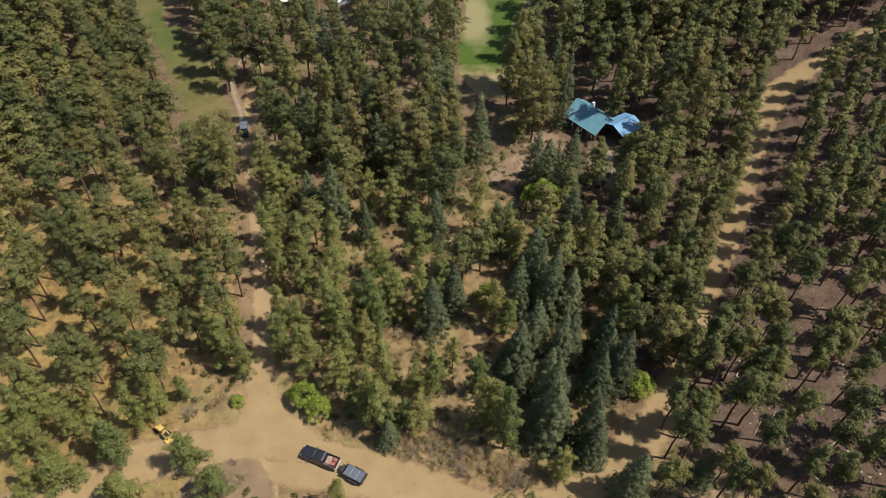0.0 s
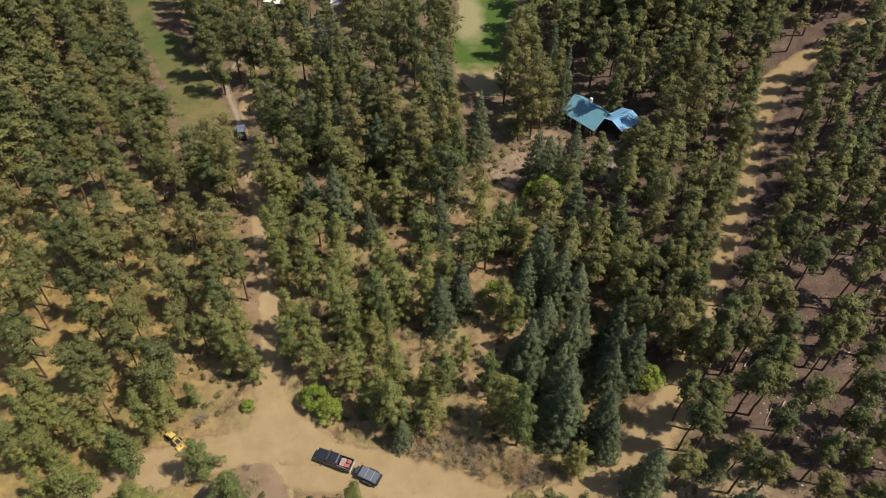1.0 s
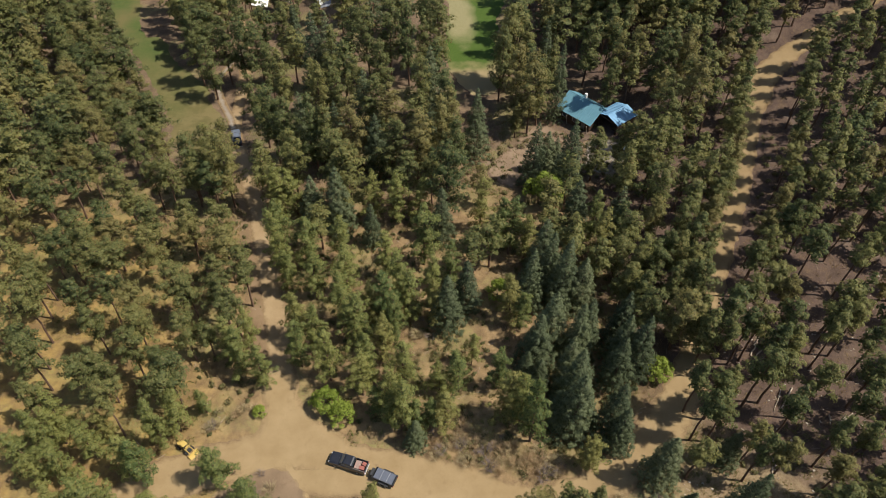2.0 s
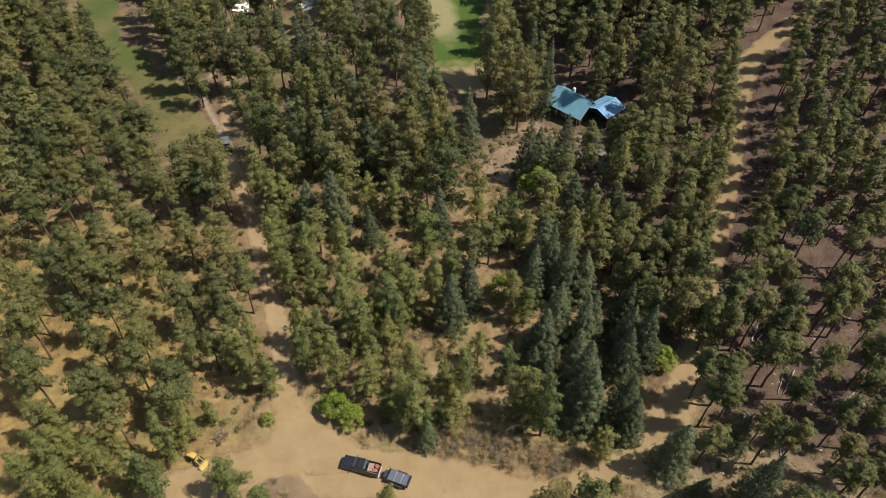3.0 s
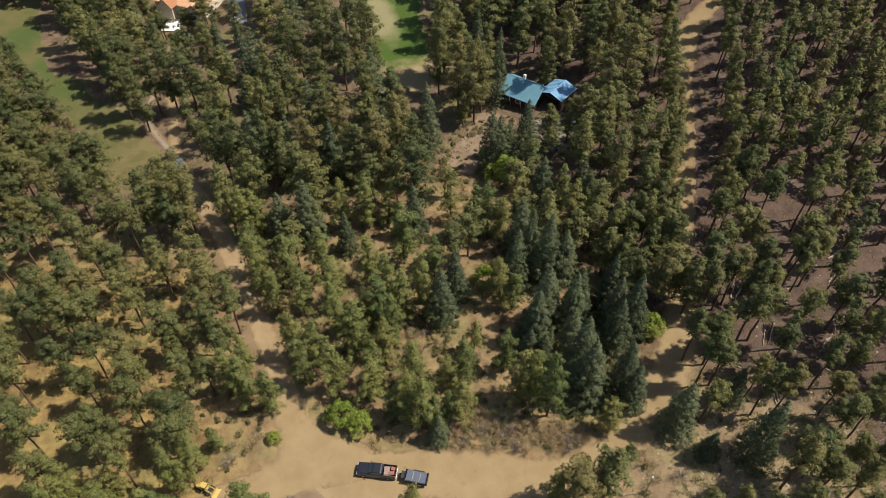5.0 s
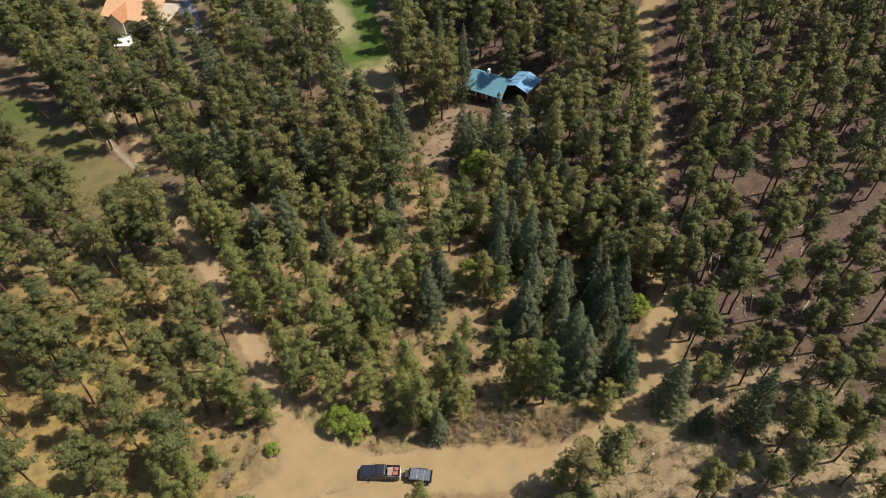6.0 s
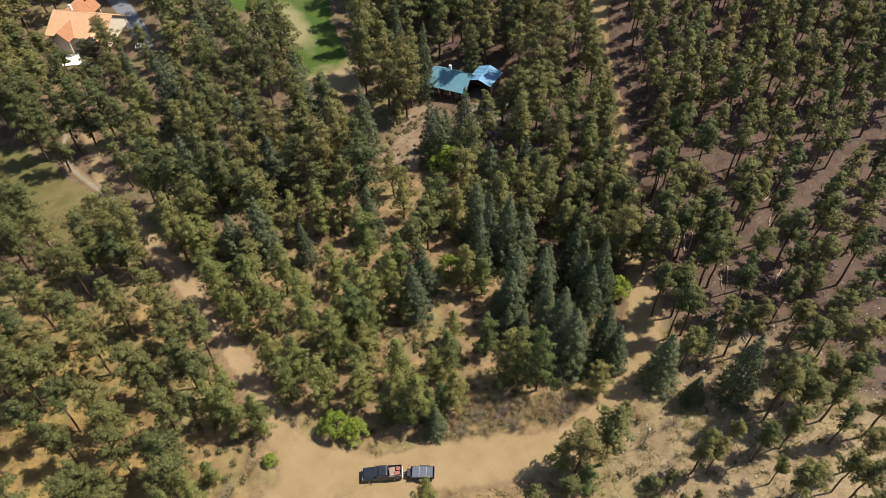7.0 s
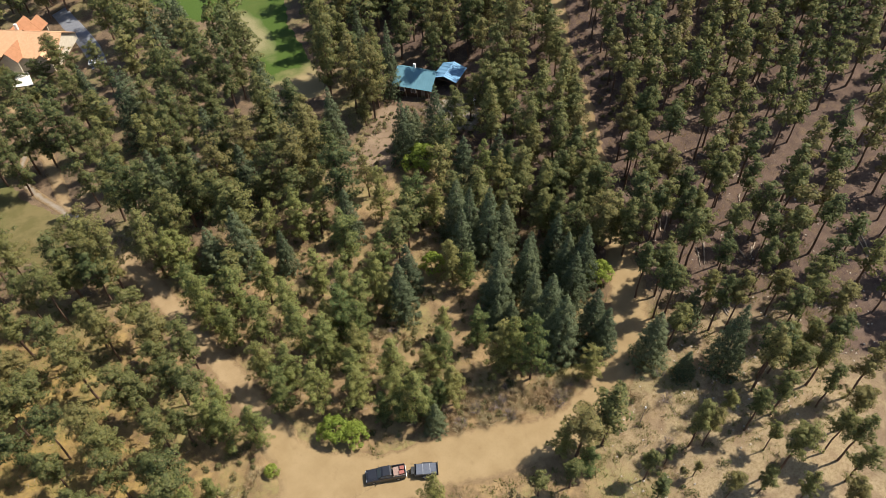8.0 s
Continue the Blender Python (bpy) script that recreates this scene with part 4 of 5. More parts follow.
def block(cx, cy, cz, sx, sy, sz, bevel=0.0, bm=None, turn=None):
    """A box round its centre, edges rounded by bevel, added to bm."""
    one = bmesh.new()
    bmesh.ops.create_cube(one, size=1)
    bmesh.ops.scale(one, vec=(sx, sy, sz), verts=one.verts)
    if bevel:
        bmesh.ops.bevel(one, geom=one.edges[:], offset=bevel, segments=2, affect="EDGES", profile=0.6)
    if turn is not None:
        bmesh.ops.transform(one, matrix=turn, verts=one.verts)
    bmesh.ops.translate(one, vec=(cx, cy, cz), verts=one.verts)
    return merge(bm, one)


def merge(bm, one):
    if bm is None:
        return one
    tmp = bpy.data.meshes.new("tmp")
    one.to_mesh(tmp)
    one.free()
    bm.from_mesh(tmp)
    bpy.data.meshes.remove(tmp)
    return bm


def extruded(profile, y0, y1, bevel=0.0, bm=None, pinch=0.0, above=1e9):
    """A side profile of x, z drawn across from y0 to y1; points above a height lean in by pinch."""
    one = bmesh.new()
    mid = (y0 + y1) / 2
    rows = []
    for y in (y0, y1):
        rows.append([one.verts.new((x, y + (mid - y) * (pinch if z > above else 0), z)) for x, z in profile])
    one.faces.new(rows[0])
    one.faces.new(list(reversed(rows[1])))
    n = len(profile)
    for i in range(n):
        one.faces.new((rows[0][i], rows[0][(i + 1) % n], rows[1][(i + 1) % n], rows[1][i]))
    if bevel:
        bmesh.ops.bevel(one, geom=one.edges[:], offset=bevel, segments=2, affect="EDGES", profile=0.6)
    return merge(bm, one)


def rod(a, b, r0, r1=None, sides=8, bm=None):
    """A round bar from a to b."""
    a, b = Vector(a), Vector(b)
    one = bmesh.new()
    bmesh.ops.create_cone(one, cap_ends=True, segments=sides, radius1=r0, radius2=r0 if r1 is None else r1, depth=(b - a).length)
    m = (b - a).to_track_quat("Z", "Y").to_matrix().to_4x4()
    bmesh.ops.transform(one, matrix=Matrix.Translation((a + b) / 2) @ m, verts=one.verts)
    return merge(bm, one)


def wheel(parent, x, y, r, w):
    one = bmesh.new()
    bmesh.ops.create_cone(one, cap_ends=True, segments=20, radius1=r, radius2=r, depth=w)
    bmesh.ops.bevel(one, geom=one.edges[:], offset=r * 0.12, segments=2, affect="EDGES")
    bmesh.ops.transform(one, matrix=Matrix.Translation((x, y, r)) @ pose(0, 0, 0, 90), verts=one.verts)
    tyre = part("wheel", one, RUBBER, parent)
    side = 1 if y > 0 else -1
    hub = rod((x, y + side * w * 0.30, r), (x, y + side * w * 0.52, r), r * 0.58, r * 0.50, 14)
    part("rim", hub, STEEL, tyre)
    return tyre


def pickup(m, label, paint, bed_paint, roof_paint, load):
    """A crew-cab pickup 5.9 m long; x is ahead."""
    t = thing("pickup_truck", label, "pickup truck", m)
    hull = [(2.88, 0.48), (2.95, 0.75), (2.88, 1.06), (1.45, 1.17), (1.25, 1.20), (-0.92, 1.22), (-0.92, 0.45), (-0.9, 0.36), (2.6, 0.36)]
    part("body", extruded(hull, -0.98, 0.98, 0.05), paint, t)
    cab = [(1.32, 1.16), (0.62, 1.80), (0.40, 1.87), (-0.62, 1.87), (-0.86, 1.78), (-0.93, 1.18)]
    shell = part("cab", extruded(cab, -0.93, 0.93, 0.04, pinch=0.16, above=1.5), paint, t)
    roof = block(-0.12, 0, 1.885, 1.02, 1.46, 0.03, 0.012)
    part("roof_panel", roof, roof_paint, shell)
    slope = pose(0, 0, 0, 0, 42, 0)
    part("windscreen", block(0.985, 0, 1.50, 0.80, 1.50, 0.02, 0.006, turn=slope), GLASS, shell)
    part("rear_window", block(-0.915, 0, 1.50, 0.02, 1.30, 0.38, 0.006), GLASS, shell)
    for s in (-1, 1):
        lean = pose(0, 0, 0, s * 12, 0, 0)
        part("side_window", block(0.45, s * 0.872, 1.52, 0.62, 0.02, 0.36, 0.006, turn=lean), GLASS, shell)
        part("side_window", block(-0.36, s * 0.872, 1.52, 0.72, 0.02, 0.36, 0.006, turn=lean), GLASS, shell)
        part("mirror", block(0.98, s * 1.10, 1.28, 0.12, 0.24, 0.20, 0.03), paint, t)
        part("headlight", block(2.90, s * 0.74, 0.90, 0.10, 0.36, 0.18, 0.03), LAMP_CLEAR, t)
        part("tail_light", block(-2.93, s * 0.90, 0.95, 0.06, 0.13, 0.38, 0.02), LAMP_RED, t)
        part("bed_side", block(-1.94, s * 0.93, 0.86, 1.98, 0.10, 0.78, 0.03), bed_paint, t)
        arch = block(-1.75, s * 0.74, 0.84, 0.95, 0.28, 0.26, 0.06)
        part("wheel_arch", arch, DARK_STEEL, t)
    part("hood", block(2.10, 0, 1.165, 1.25, 1.62, 0.05, 0.02, turn=pose(0, 0, 0, 0, 4.5, 0)), paint, t)
    part("grille", block(2.955, 0, 0.86, 0.05, 1.05, 0.28, 0.02), DARK_STEEL, t)
    part("bumper", block(3.0, 0, 0.56, 0.16, 1.9, 0.22, 0.05), DARK_STEEL, t)
    part("bumper", block(-3.0, 0, 0.54, 0.14, 1.86, 0.20, 0.05), STEEL, t)
    part("tailgate", block(-2.92, 0, 0.86, 0.08, 1.70, 0.76, 0.03), bed_paint, t)
    part("bed_floor", block(-1.94, 0, 0.60, 1.94, 1.78, 0.08, 0.01), DARK_STEEL, t)
    for x in (1.92, -1.78):
        for y in (-0.86, 0.86):
            wheel(t, x, y, 0.40, 0.28)
    if load:
        rack = rod((-0.98, 0.96, 1.62), (-2.88, 0.96, 1.62), 0.035)
        for x in (-1.0, -1.9, -2.86):
            rod((x, 0.96, 1.2), (x, 0.96, 1.62), 0.03, bm=rack)
        part("side_rack", rack, POLE_WOOD, t, "weathered timber rail above one bed side")
    return t


def cargo(name, m, size, material, label):
    t = thing(name, label, "cargo", m)
    part("lid", block(0, 0, size[2] * 0.92, size[0] * 1.03, size[1] * 1.03, size[2] * 0.16, 0.02), material, t)
    part("case", block(0, 0, size[2] * 0.42, *size[:2], size[2] * 0.84, 0.03), material, t)
    return t


def trailer(m):
    """A small covered utility trailer; x is ahead."""
    t = thing("utility_trailer", "black utility trailer with a blue-grey flat cover and side rails", "trailer", m)
    bed = block(0, 0, 0.56, 3.3, 1.62, 0.12, 0.02)
    part("deck", bed, DARK_STEEL, t)
    part("cover", block(-0.05, -0.02, 1.02, 2.95, 1.52, 0.10, 0.03), TARP, t, "blue-grey rigid cover with two seams")
    for x in (-0.55, 0.45):
        part("cover_seam", block(x, -0.02, 1.08, 0.05, 1.5, 0.02, 0.006), STEEL, t)
    for s in (-1, 1):
        part("side_panel", block(0, s * 0.80, 0.84, 3.3, 0.06, 0.44, 0.015), DARK_STEEL, t)
        part("fender", block(-0.2, s * 0.97, 0.72, 1.55, 0.28, 0.07, 0.03), DARK_STEEL, t)
        part("tail_light", block(-1.68, s * 0.70, 0.62, 0.04, 0.16, 0.10, 0.01), LAMP_RED, t)
        for x in (-0.58, 0.18):
            wheel(t, x, s * 0.97, 0.33, 0.22)
    part("rear_gate", block(-1.66, 0, 1.0, 0.07, 1.6, 0.76, 0.02), DARK_STEEL, t)
    part("front_panel", block(1.62, 0, 0.86, 0.06, 1.6, 0.50, 0.015), DARK_STEEL, t)
    rail = rod((1.6, 0.84, 1.30), (-1.66, 0.84, 1.30), 0.03)
    for x in (1.6, 0.5, -0.6, -1.66):
        rod((x, 0.84, 0.6), (x, 0.84, 1.30), 0.028, bm=rail)
    part("side_rail", rail, DARK_STEEL, t)
    part("front_locker", block(1.92, 0, 0.74, 0.46, 1.1, 0.40, 0.03), DARK_STEEL, t)
    tongue = rod((1.6, 0.55, 0.50), (2.95, 0.03, 0.50), 0.045)
    rod((1.6, -0.55, 0.50), (2.95, -0.03, 0.50), 0.045, bm=tongue)
    part("tongue", tongue, DARK_STEEL, t)
    part("jack", rod((2.5, 0.14, 0.0), (2.5, 0.14, 0.85), 0.035), STEEL, t)
    return t


def loader(m):
    """A small yellow wheel loader with a wide bucket; x is ahead."""
    t = thing("wheel_loader", "small yellow wheel loader with wide bucket parked by the road", "loader", m)
    hood = [(-1.75, 0.65), (-1.75, 1.45), (-0.45, 1.60), (-0.40, 0.65)]
    part("engine_cover", extruded(hood, -0.55, 0.55, 0.06), PAINT_YELLOW, t)
    part("chassis", block(0.1, 0, 0.70, 2.9, 0.8, 0.34, 0.05), DARK_STEEL, t)
    part("seat", block(-0.12, 0, 1.18, 0.5, 0.5, 0.55, 0.08), DARK_STEEL, t)
    part("dashboard", block(0.62, 0, 1.25, 0.28, 0.7, 0.7, 0.05), PAINT_YELLOW, t)
    canopy = block(0.05, 0, 2.34, 1.25, 1.15, 0.09, 0.04)
    top = part("canopy", canopy, PAINT_YELLOW, t)
    for x in (-0.5, 0.58):
        for y in (-0.5, 0.5):
            part("canopy_post", rod((x, y, 0.85), (x, y, 2.30), 0.04), DARK_STEEL, top)
    for s in (-1, 1):
        arm = rod((0.35, s * 0.52, 1.35), (1.55, s * 0.52, 1.05), 0.10, 0.10, 6)
        rod((1.55, s * 0.52, 1.05), (2.15, s * 0.52, 0.45), 0.10, 0.09, 6, bm=arm)
        part("lift_arm", arm, PAINT_YELLOW, t)
        part("hydraulic_ram", rod((0.6, s * 0.38, 0.85), (1.55, s * 0.50, 0.95), 0.045), STEEL, t)
        for x in (-1.05, 1.05):
            wheel(t, x, s * 0.80, 0.52, 0.36)
    bucket = [(2.05, 0.12), (2.95, 0.10), (2.98, 0.16), (2.25, 0.26), (2.10, 0.55), (2.22, 0.92), (2.16, 0.97), (1.98, 0.62)]
    part("bucket", extruded(bucket, -1.15, 1.15, 0.015), PAINT_YELLOW, t)
    for s in (-1, 1):
        side = [(2.05, 0.12), (2.95, 0.12), (2.22, 0.94), (1.99, 0.62)]
        part("bucket_side", extruded(side, s * 1.15 - 0.02, s * 1.15 + 0.02), PAINT_YELLOW, t)
    part("exhaust", rod((-1.15, 0.25, 1.5), (-1.15, 0.25, 2.1), 0.05), DARK_STEEL, t)
    return t


def roof_slope(parent, a, b, c, d, thick, material, ribs, name="roof_slope"):
    """One pitched plane between ridge a-b and eave d-c, with raised standing seams."""
    a, b, c, d = Vector(a), Vector(b), Vector(c), Vector(d)
    n = (b - a).cross(d - a).normalized()
    n = n if n.z > 0 else -n
    one = bmesh.new()
    low = [one.verts.new(p) for p in (a, b, c, d)]
    up = [one.verts.new(p + n * thick) for p in (a, b, c, d)]
    one.faces.new(low)
    one.faces.new(up)
    for i in range(4):
        one.faces.new((low[i], low[(i + 1) % 4], up[(i + 1) % 4], up[i]))
    slab = part(name, one, material, parent)
    for k in range(1, ribs):
        u = k / ribs
        p, q = a.lerp(b, u) + n * thick, d.lerp(c, u) + n * thick
        w = (b - a).normalized() * 0.025
        rib = bmesh.new()
        vs = [rib.verts.new(v) for v in (p - w, p + w, q + w, q - w, p - w + n * 0.05, p + w + n * 0.05, q + w + n * 0.05, q - w + n * 0.05)]
        for f in ((0, 1, 2, 3), (4, 5, 6, 7), (0, 1, 5, 4), (1, 2, 6, 5), (2, 3, 7, 6), (3, 0, 4, 7)):
            rib.faces.new([vs[i] for i in f])
        part("standing_seam", rib, material, slab)
    return slab


def gable_house(parent, length, front, back, eave_f, eave_b, ridge, inset, wall_mat, roof_mat, ribs, open_front=False):
    """Walls and a two-sided roof; the ridge lies along x at y = 0, the front slope falls to -y."""
    L, w = length / 2, 0.2
    xf = L - inset
    wf, wb = front - inset, back - inset
    zf = ridge - (ridge - eave_f) * wf / front - 0.12
    zb = ridge - (ridge - eave_b) * wb / back - 0.12
    part("wall", block(0, -wf, zf / 2 - 0.4, 2 * xf, w, zf + 0.8), wall_mat, parent)
    part("wall", block(0, wb, zb / 2 - 0.4, 2 * xf, w, zb + 0.8), wall_mat, parent)
    for s in (-1, 1):
        if open_front and s < 0:
            for y in (-wf + 0.25, wb - 0.25):
                part("post", block(s * xf, y, zf / 2 - 0.4, 0.2, 0.2, zf + 0.8, 0.02), wall_mat, parent)
            part("header", block(s * xf, (wb - wf) / 2, zf - 0.15, 0.18, wf + wb - 0.6, 0.3, 0.02), wall_mat, parent)
            continue
        one = bmesh.new()
        rows = []
        for x in (s * xf - w / 2, s * xf + w / 2):
            rows.append([one.verts.new(p) for p in ((x, -wf + w / 2, -0.8), (x, wb - w / 2, -0.8), (x, wb - w / 2, zb), (x, 0, ridge - 0.12), (x, -wf + w / 2, zf))])
        one.faces.new(rows[0])
        one.faces.new(rows[1])
        for i in range(5):
            one.faces.new((rows[0][i], rows[0][(i + 1) % 5], rows[1][(i + 1) % 5], rows[1][i]))
        part("gable_wall", one, wall_mat, parent)
    roof_slope(parent, (-L, 0, ridge), (L, 0, ridge), (L, -front, eave_f), (-L, -front, eave_f), 0.10, roof_mat, ribs)
    roof_slope(parent, (-L, 0, ridge), (L, 0, ridge), (L, back, eave_b), (-L, back, eave_b), 0.10, roof_mat, ribs)
    part("ridge_cap", rod((-L, 0, ridge + 0.08), (L, 0, ridge + 0.08), 0.09, sides=6), roof_mat, parent)
    return wf, wb, xf


def wall_window(parent, x, y, z, w, h, turn=0.0):
    m = pose(0, 0, 0, 0, 0, turn)
    fr = part("window", block(x, y, z, w + 0.16, 0.10, h + 0.16, 0.02, turn=m), PAINT_WHITE, parent)
    side = m.to_3x3() @ Vector((0, -0.056, 0))
    part("pane", block(x + side.x, y + side.y, z, w, 0.02, h, 0.004, turn=m), GLASS, fr)
    return fr


def on_land(x, y, turn, lift=0.0):
    return pose(x, y, float(land(x, y)) + lift, 0, 0, turn)


# the truck and its trailer on the road
truck_pose = pose(-15.35, 48.75, 0.10, 0, 0, 157.5)
pickup(truck_pose, "black crew-cab pickup truck with loaded open bed on the dirt road", PAINT_BLACK, PAINT_BLACK, PAINT_BLACK, True)
cargo("red_crate", truck_pose @ pose(-2.35, 0.35, 0.64, 0, 0, 8), (0.75, 0.55, 0.72), RED_LOAD, "faded red plastic crate in the truck bed")
cargo("red_crate", truck_pose @ pose(-2.45, -0.40, 0.64, 0, 0, -5), (0.6, 0.55, 0.6), RED_LOAD, "faded red plastic crate in the truck bed")
cargo("board_pile", truck_pose @ pose(-1.55, 0.0, 0.64, 0, 0, 3), (0.85, 1.25, 0.55), PINK_LOAD, "dusty pinkish boards stacked in the truck bed")
trailer(pose(-9.95, 46.05, 0.10, 0, 0, 152) @ Matrix.Diagonal((1.06, 1.1, 1.05, 1)))
loader(pose(-40.4, 53.3, 0.05, 0, 0, -38) @ Matrix.Diagonal((0.74, 0.74, 0.74, 1)))
pickup(on_land(-41.7, 131.5, 103, 0.06), "silver-blue pickup truck with dark bed parked on the lane", PAINT_SILVER, PAINT_BLACK, PAINT_SILVER, False)

# the cabin with its lean-to garage
cabin = thing("cabin", "dark log cabin with teal standing-seam metal roof among pines", "cabin", on_land(38.2, 129.0, -50, -0.3))
cwf, cwb, cxf = gable_house(cabin, 9.8, 4.2, 3.4, 2.5, 3.0, 5.1, 0.7, LOG_WALL, TEAL_ROOF, 16)
for cx in (-2.6, 0.2):
    wall_window(cabin, cx, -cwf - 0.1, 1.5, 1.1, 1.0)
cabin_door = part("door", block(2.6, -cwf - 0.12, 1.0, 0.95, 0.08, 2.05, 0.02), POLE_WOOD, cabin)
part("door_handle", rod((2.95, -cwf - 0.2, 1.0), (2.95, -cwf - 0.2, 1.15), 0.02), STEEL, cabin_door)
for cx in (-4.2, -1.4, 1.4, 4.2):
    part("porch_post", rod((cx, -4.0, -0.4), (cx, -4.7, 2.42), 0.09), POLE_WOOD, cabin)
# made-up stack, stands in for small white objects lying behind the ridge
part("chimney", block(-1.2, 1.6, 4.6, 0.55, 0.55, 1.5, 0.03), CONCRETE, cabin)
garage = thing("garage", "open-fronted log garage with light blue metal roof beside the cabin", "garage", on_land(44.5, 124.9, 34.4, -0.1))
gable_house(garage, 6.6, 3.2, 2.9, 2.7, 2.7, 3.7, 0.35, LOG_WALL, BLUE_ROOF, 10, True)

# the house with the orange roof beyond the wood
villa = thing("house", "large cream house with salmon and rust-orange shingled roofs", "house", on_land(-35.6, 207.6, -38, 0.0))
vwf, vwb, vxf = gable_house(villa, 18.0, 7.0, 6.5, 3.6, 3.6, 7.4, 0.6, STUCCO, SALMON_ROOF, 2)
for k, vx in enumerate((-6.5, -3.2, 3.8, 6.6)):
    wall_window(villa, vx, -vwf - 0.1, 1.7, 1.4, 1.3)
part("door", block(0.6, -vwf - 0.1, 1.05, 1.1, 0.08, 2.1, 0.02), POLE_WOOD, villa)


def cross_gable(parent, x, y0, y1, half, eave, ridge, mat):
    """A gable whose ridge runs along y, set into the main roof, with its front wall at y0."""
    roof_slope(parent, (x, y0, ridge), (x, y1, ridge), (x + half, y1, eave), (x + half, y0, eave), 0.1, mat, 2)
    roof_slope(parent, (x, y0, ridge), (x, y1, ridge), (x - half, y1, eave), (x - half, y0, eave), 0.1, mat, 2)
    step = 0.5 if y1 > y0 else -0.5
    one = bmesh.new()
    rows = [[one.verts.new(p) for p in ((x - half + 0.3, y, 0), (x + half - 0.3, y, 0), (x + half - 0.3, y, eave + 0.1), (x, y, ridge - 0.1), (x - half + 0.3, y, eave + 0.1))]
            for y in (y0 + step, y0 + step * 1.5)]
    one.faces.new(rows[0])
    one.faces.new(rows[1])
    for i in range(5):
        one.faces.new((rows[0][i], rows[0][(i + 1) % 5], rows[1][(i + 1) % 5], rows[1][i]))
    part("gable_wall", one, STUCCO, parent)


cross_gable(villa, -2.8, -9.4, -1.0, 2.6, 3.7, 6.2, RUST_ROOF)
cross_gable(villa, -6.4, 8.6, 1.0, 1.9, 4.6, 6.9, RUST_ROOF)
cross_gable(villa, -2.6, 8.8, 1.0, 2.1, 4.6, 7.2, RUST_ROOF)
cross_gable(villa, 6.2, -8.4, -1.0, 2.4, 3.6, 5.6, SALMON_ROOF)
part("chimney", block(-4.6, 1.6, 7.6, 0.7, 0.7, 1.6, 0.03), CONCRETE, villa)
terrace = new("terrace")
tagged(terrace, "white concrete patio slabs beside the house", "patio", kind="structure")
terrace.matrix_basis = on_land(-41.8, 199.8, -20, 0.05)
for ti in range(4):
    for tj in range(4):
        part("slab", block(-2.1 + 1.4 * ti, -2.6 + 1.75 * tj, 0.06, 1.36, 1.71, 0.12, 0.02), CONCRETE, terrace)
driveway = tagged(ribbon("driveway", [(-26.5, 226, 4.5), (-25, 214, 4.5), (-23.8, 204, 4.5), (-23.4, 196, 4.5), (-23.6, 189, 4.0)], ASPHALT, 0.08, 0.1),
                  "grey asphalt driveway leading to the house", "road", kind="structure")


def parked_car(m):
    t = thing("car", "small white car parked at the end of the driveway", "car", m)
    side = [(2.1, 0.35), (2.15, 0.75), (0.95, 0.92), (-1.95, 0.95), (-2.1, 0.8), (-2.05, 0.35)]
    part("body", extruded(side, -0.88, 0.88, 0.07), PAINT_WHITE, t)
    top = [(0.95, 0.9), (0.25, 1.42), (-1.35, 1.45), (-1.95, 0.93)]
    cab = part("cab", extruded(top, -0.80, 0.80, 0.05, pinch=0.16, above=1.2), PAINT_WHITE, t)
    part("windscreen", block(0.64, 0, 1.18, 0.72, 1.25, 0.02, 0.005, turn=pose(0, 0, 0, 0, 36.5, 0)), GLASS, cab)
    part("rear_window", block(-1.69, 0, 1.2, 0.62, 1.2, 0.02, 0.005, turn=pose(0, 0, 0, 0, -41, 0)), GLASS, cab)
    for s in (-1, 1):
        part("headlight", block(2.08, s * 0.62, 0.68, 0.08, 0.34, 0.14, 0.02), LAMP_CLEAR, t)
        part("tail_light", block(-2.06, s * 0.64, 0.72, 0.06, 0.28, 0.14, 0.02), LAMP_RED, t)
        for x in (1.3, -1.25):
            wheel(t, x, s * 0.78, 0.31, 0.2)
    return t


parked_car(on_land(-24.3, 191.5, 60, 0.08))


def utility_pole(m, h, arms, label):
    t = thing("utility_pole", label, "utility pole", m)
    part("pole", rod((0, 0, -0.4), (0, 0, h), 0.15, 0.10, 10), POLE_WOOD, t)
    for k in range(arms):
        z = h - 0.35 - 0.9 * k
        bar = part("crossarm", block(0, 0.14, z, 2.2, 0.10, 0.12, 0.01), POLE_WOOD, t)
        for x in (-0.95, -0.4, 0.4, 0.95):
            ins = rod((x, 0.14, z + 0.06), (x, 0.14, z + 0.30), 0.06, 0.035, 8)
            part("insulator", ins, PAINT_WHITE, bar)
    part("transformer", rod((0, -0.34, h - 1.7), (0, -0.34, h - 0.9), 0.22, sides=14), STEEL, t)
    return t


utility_pole(on_land(-47.0, 50.2, 20), 9.0, 2, "wooden utility pole with white insulators beside the road")


def marker_pole(m, h):
    t = thing("marker_pole", "thin weathered pole with white cap on the roadside bank", "pole", m)
    part("pole", rod((0, 0, -0.3), (0, 0, h), 0.07, 0.05, 8), POLE_WOOD, t)
    part("cap", rod((0, 0, h - 0.05), (0, 0, h + 0.35), 0.13, 0.10, 10), PAINT_WHITE, t)


marker_pole(on_land(21.8, 34.4, 0), 5.2)


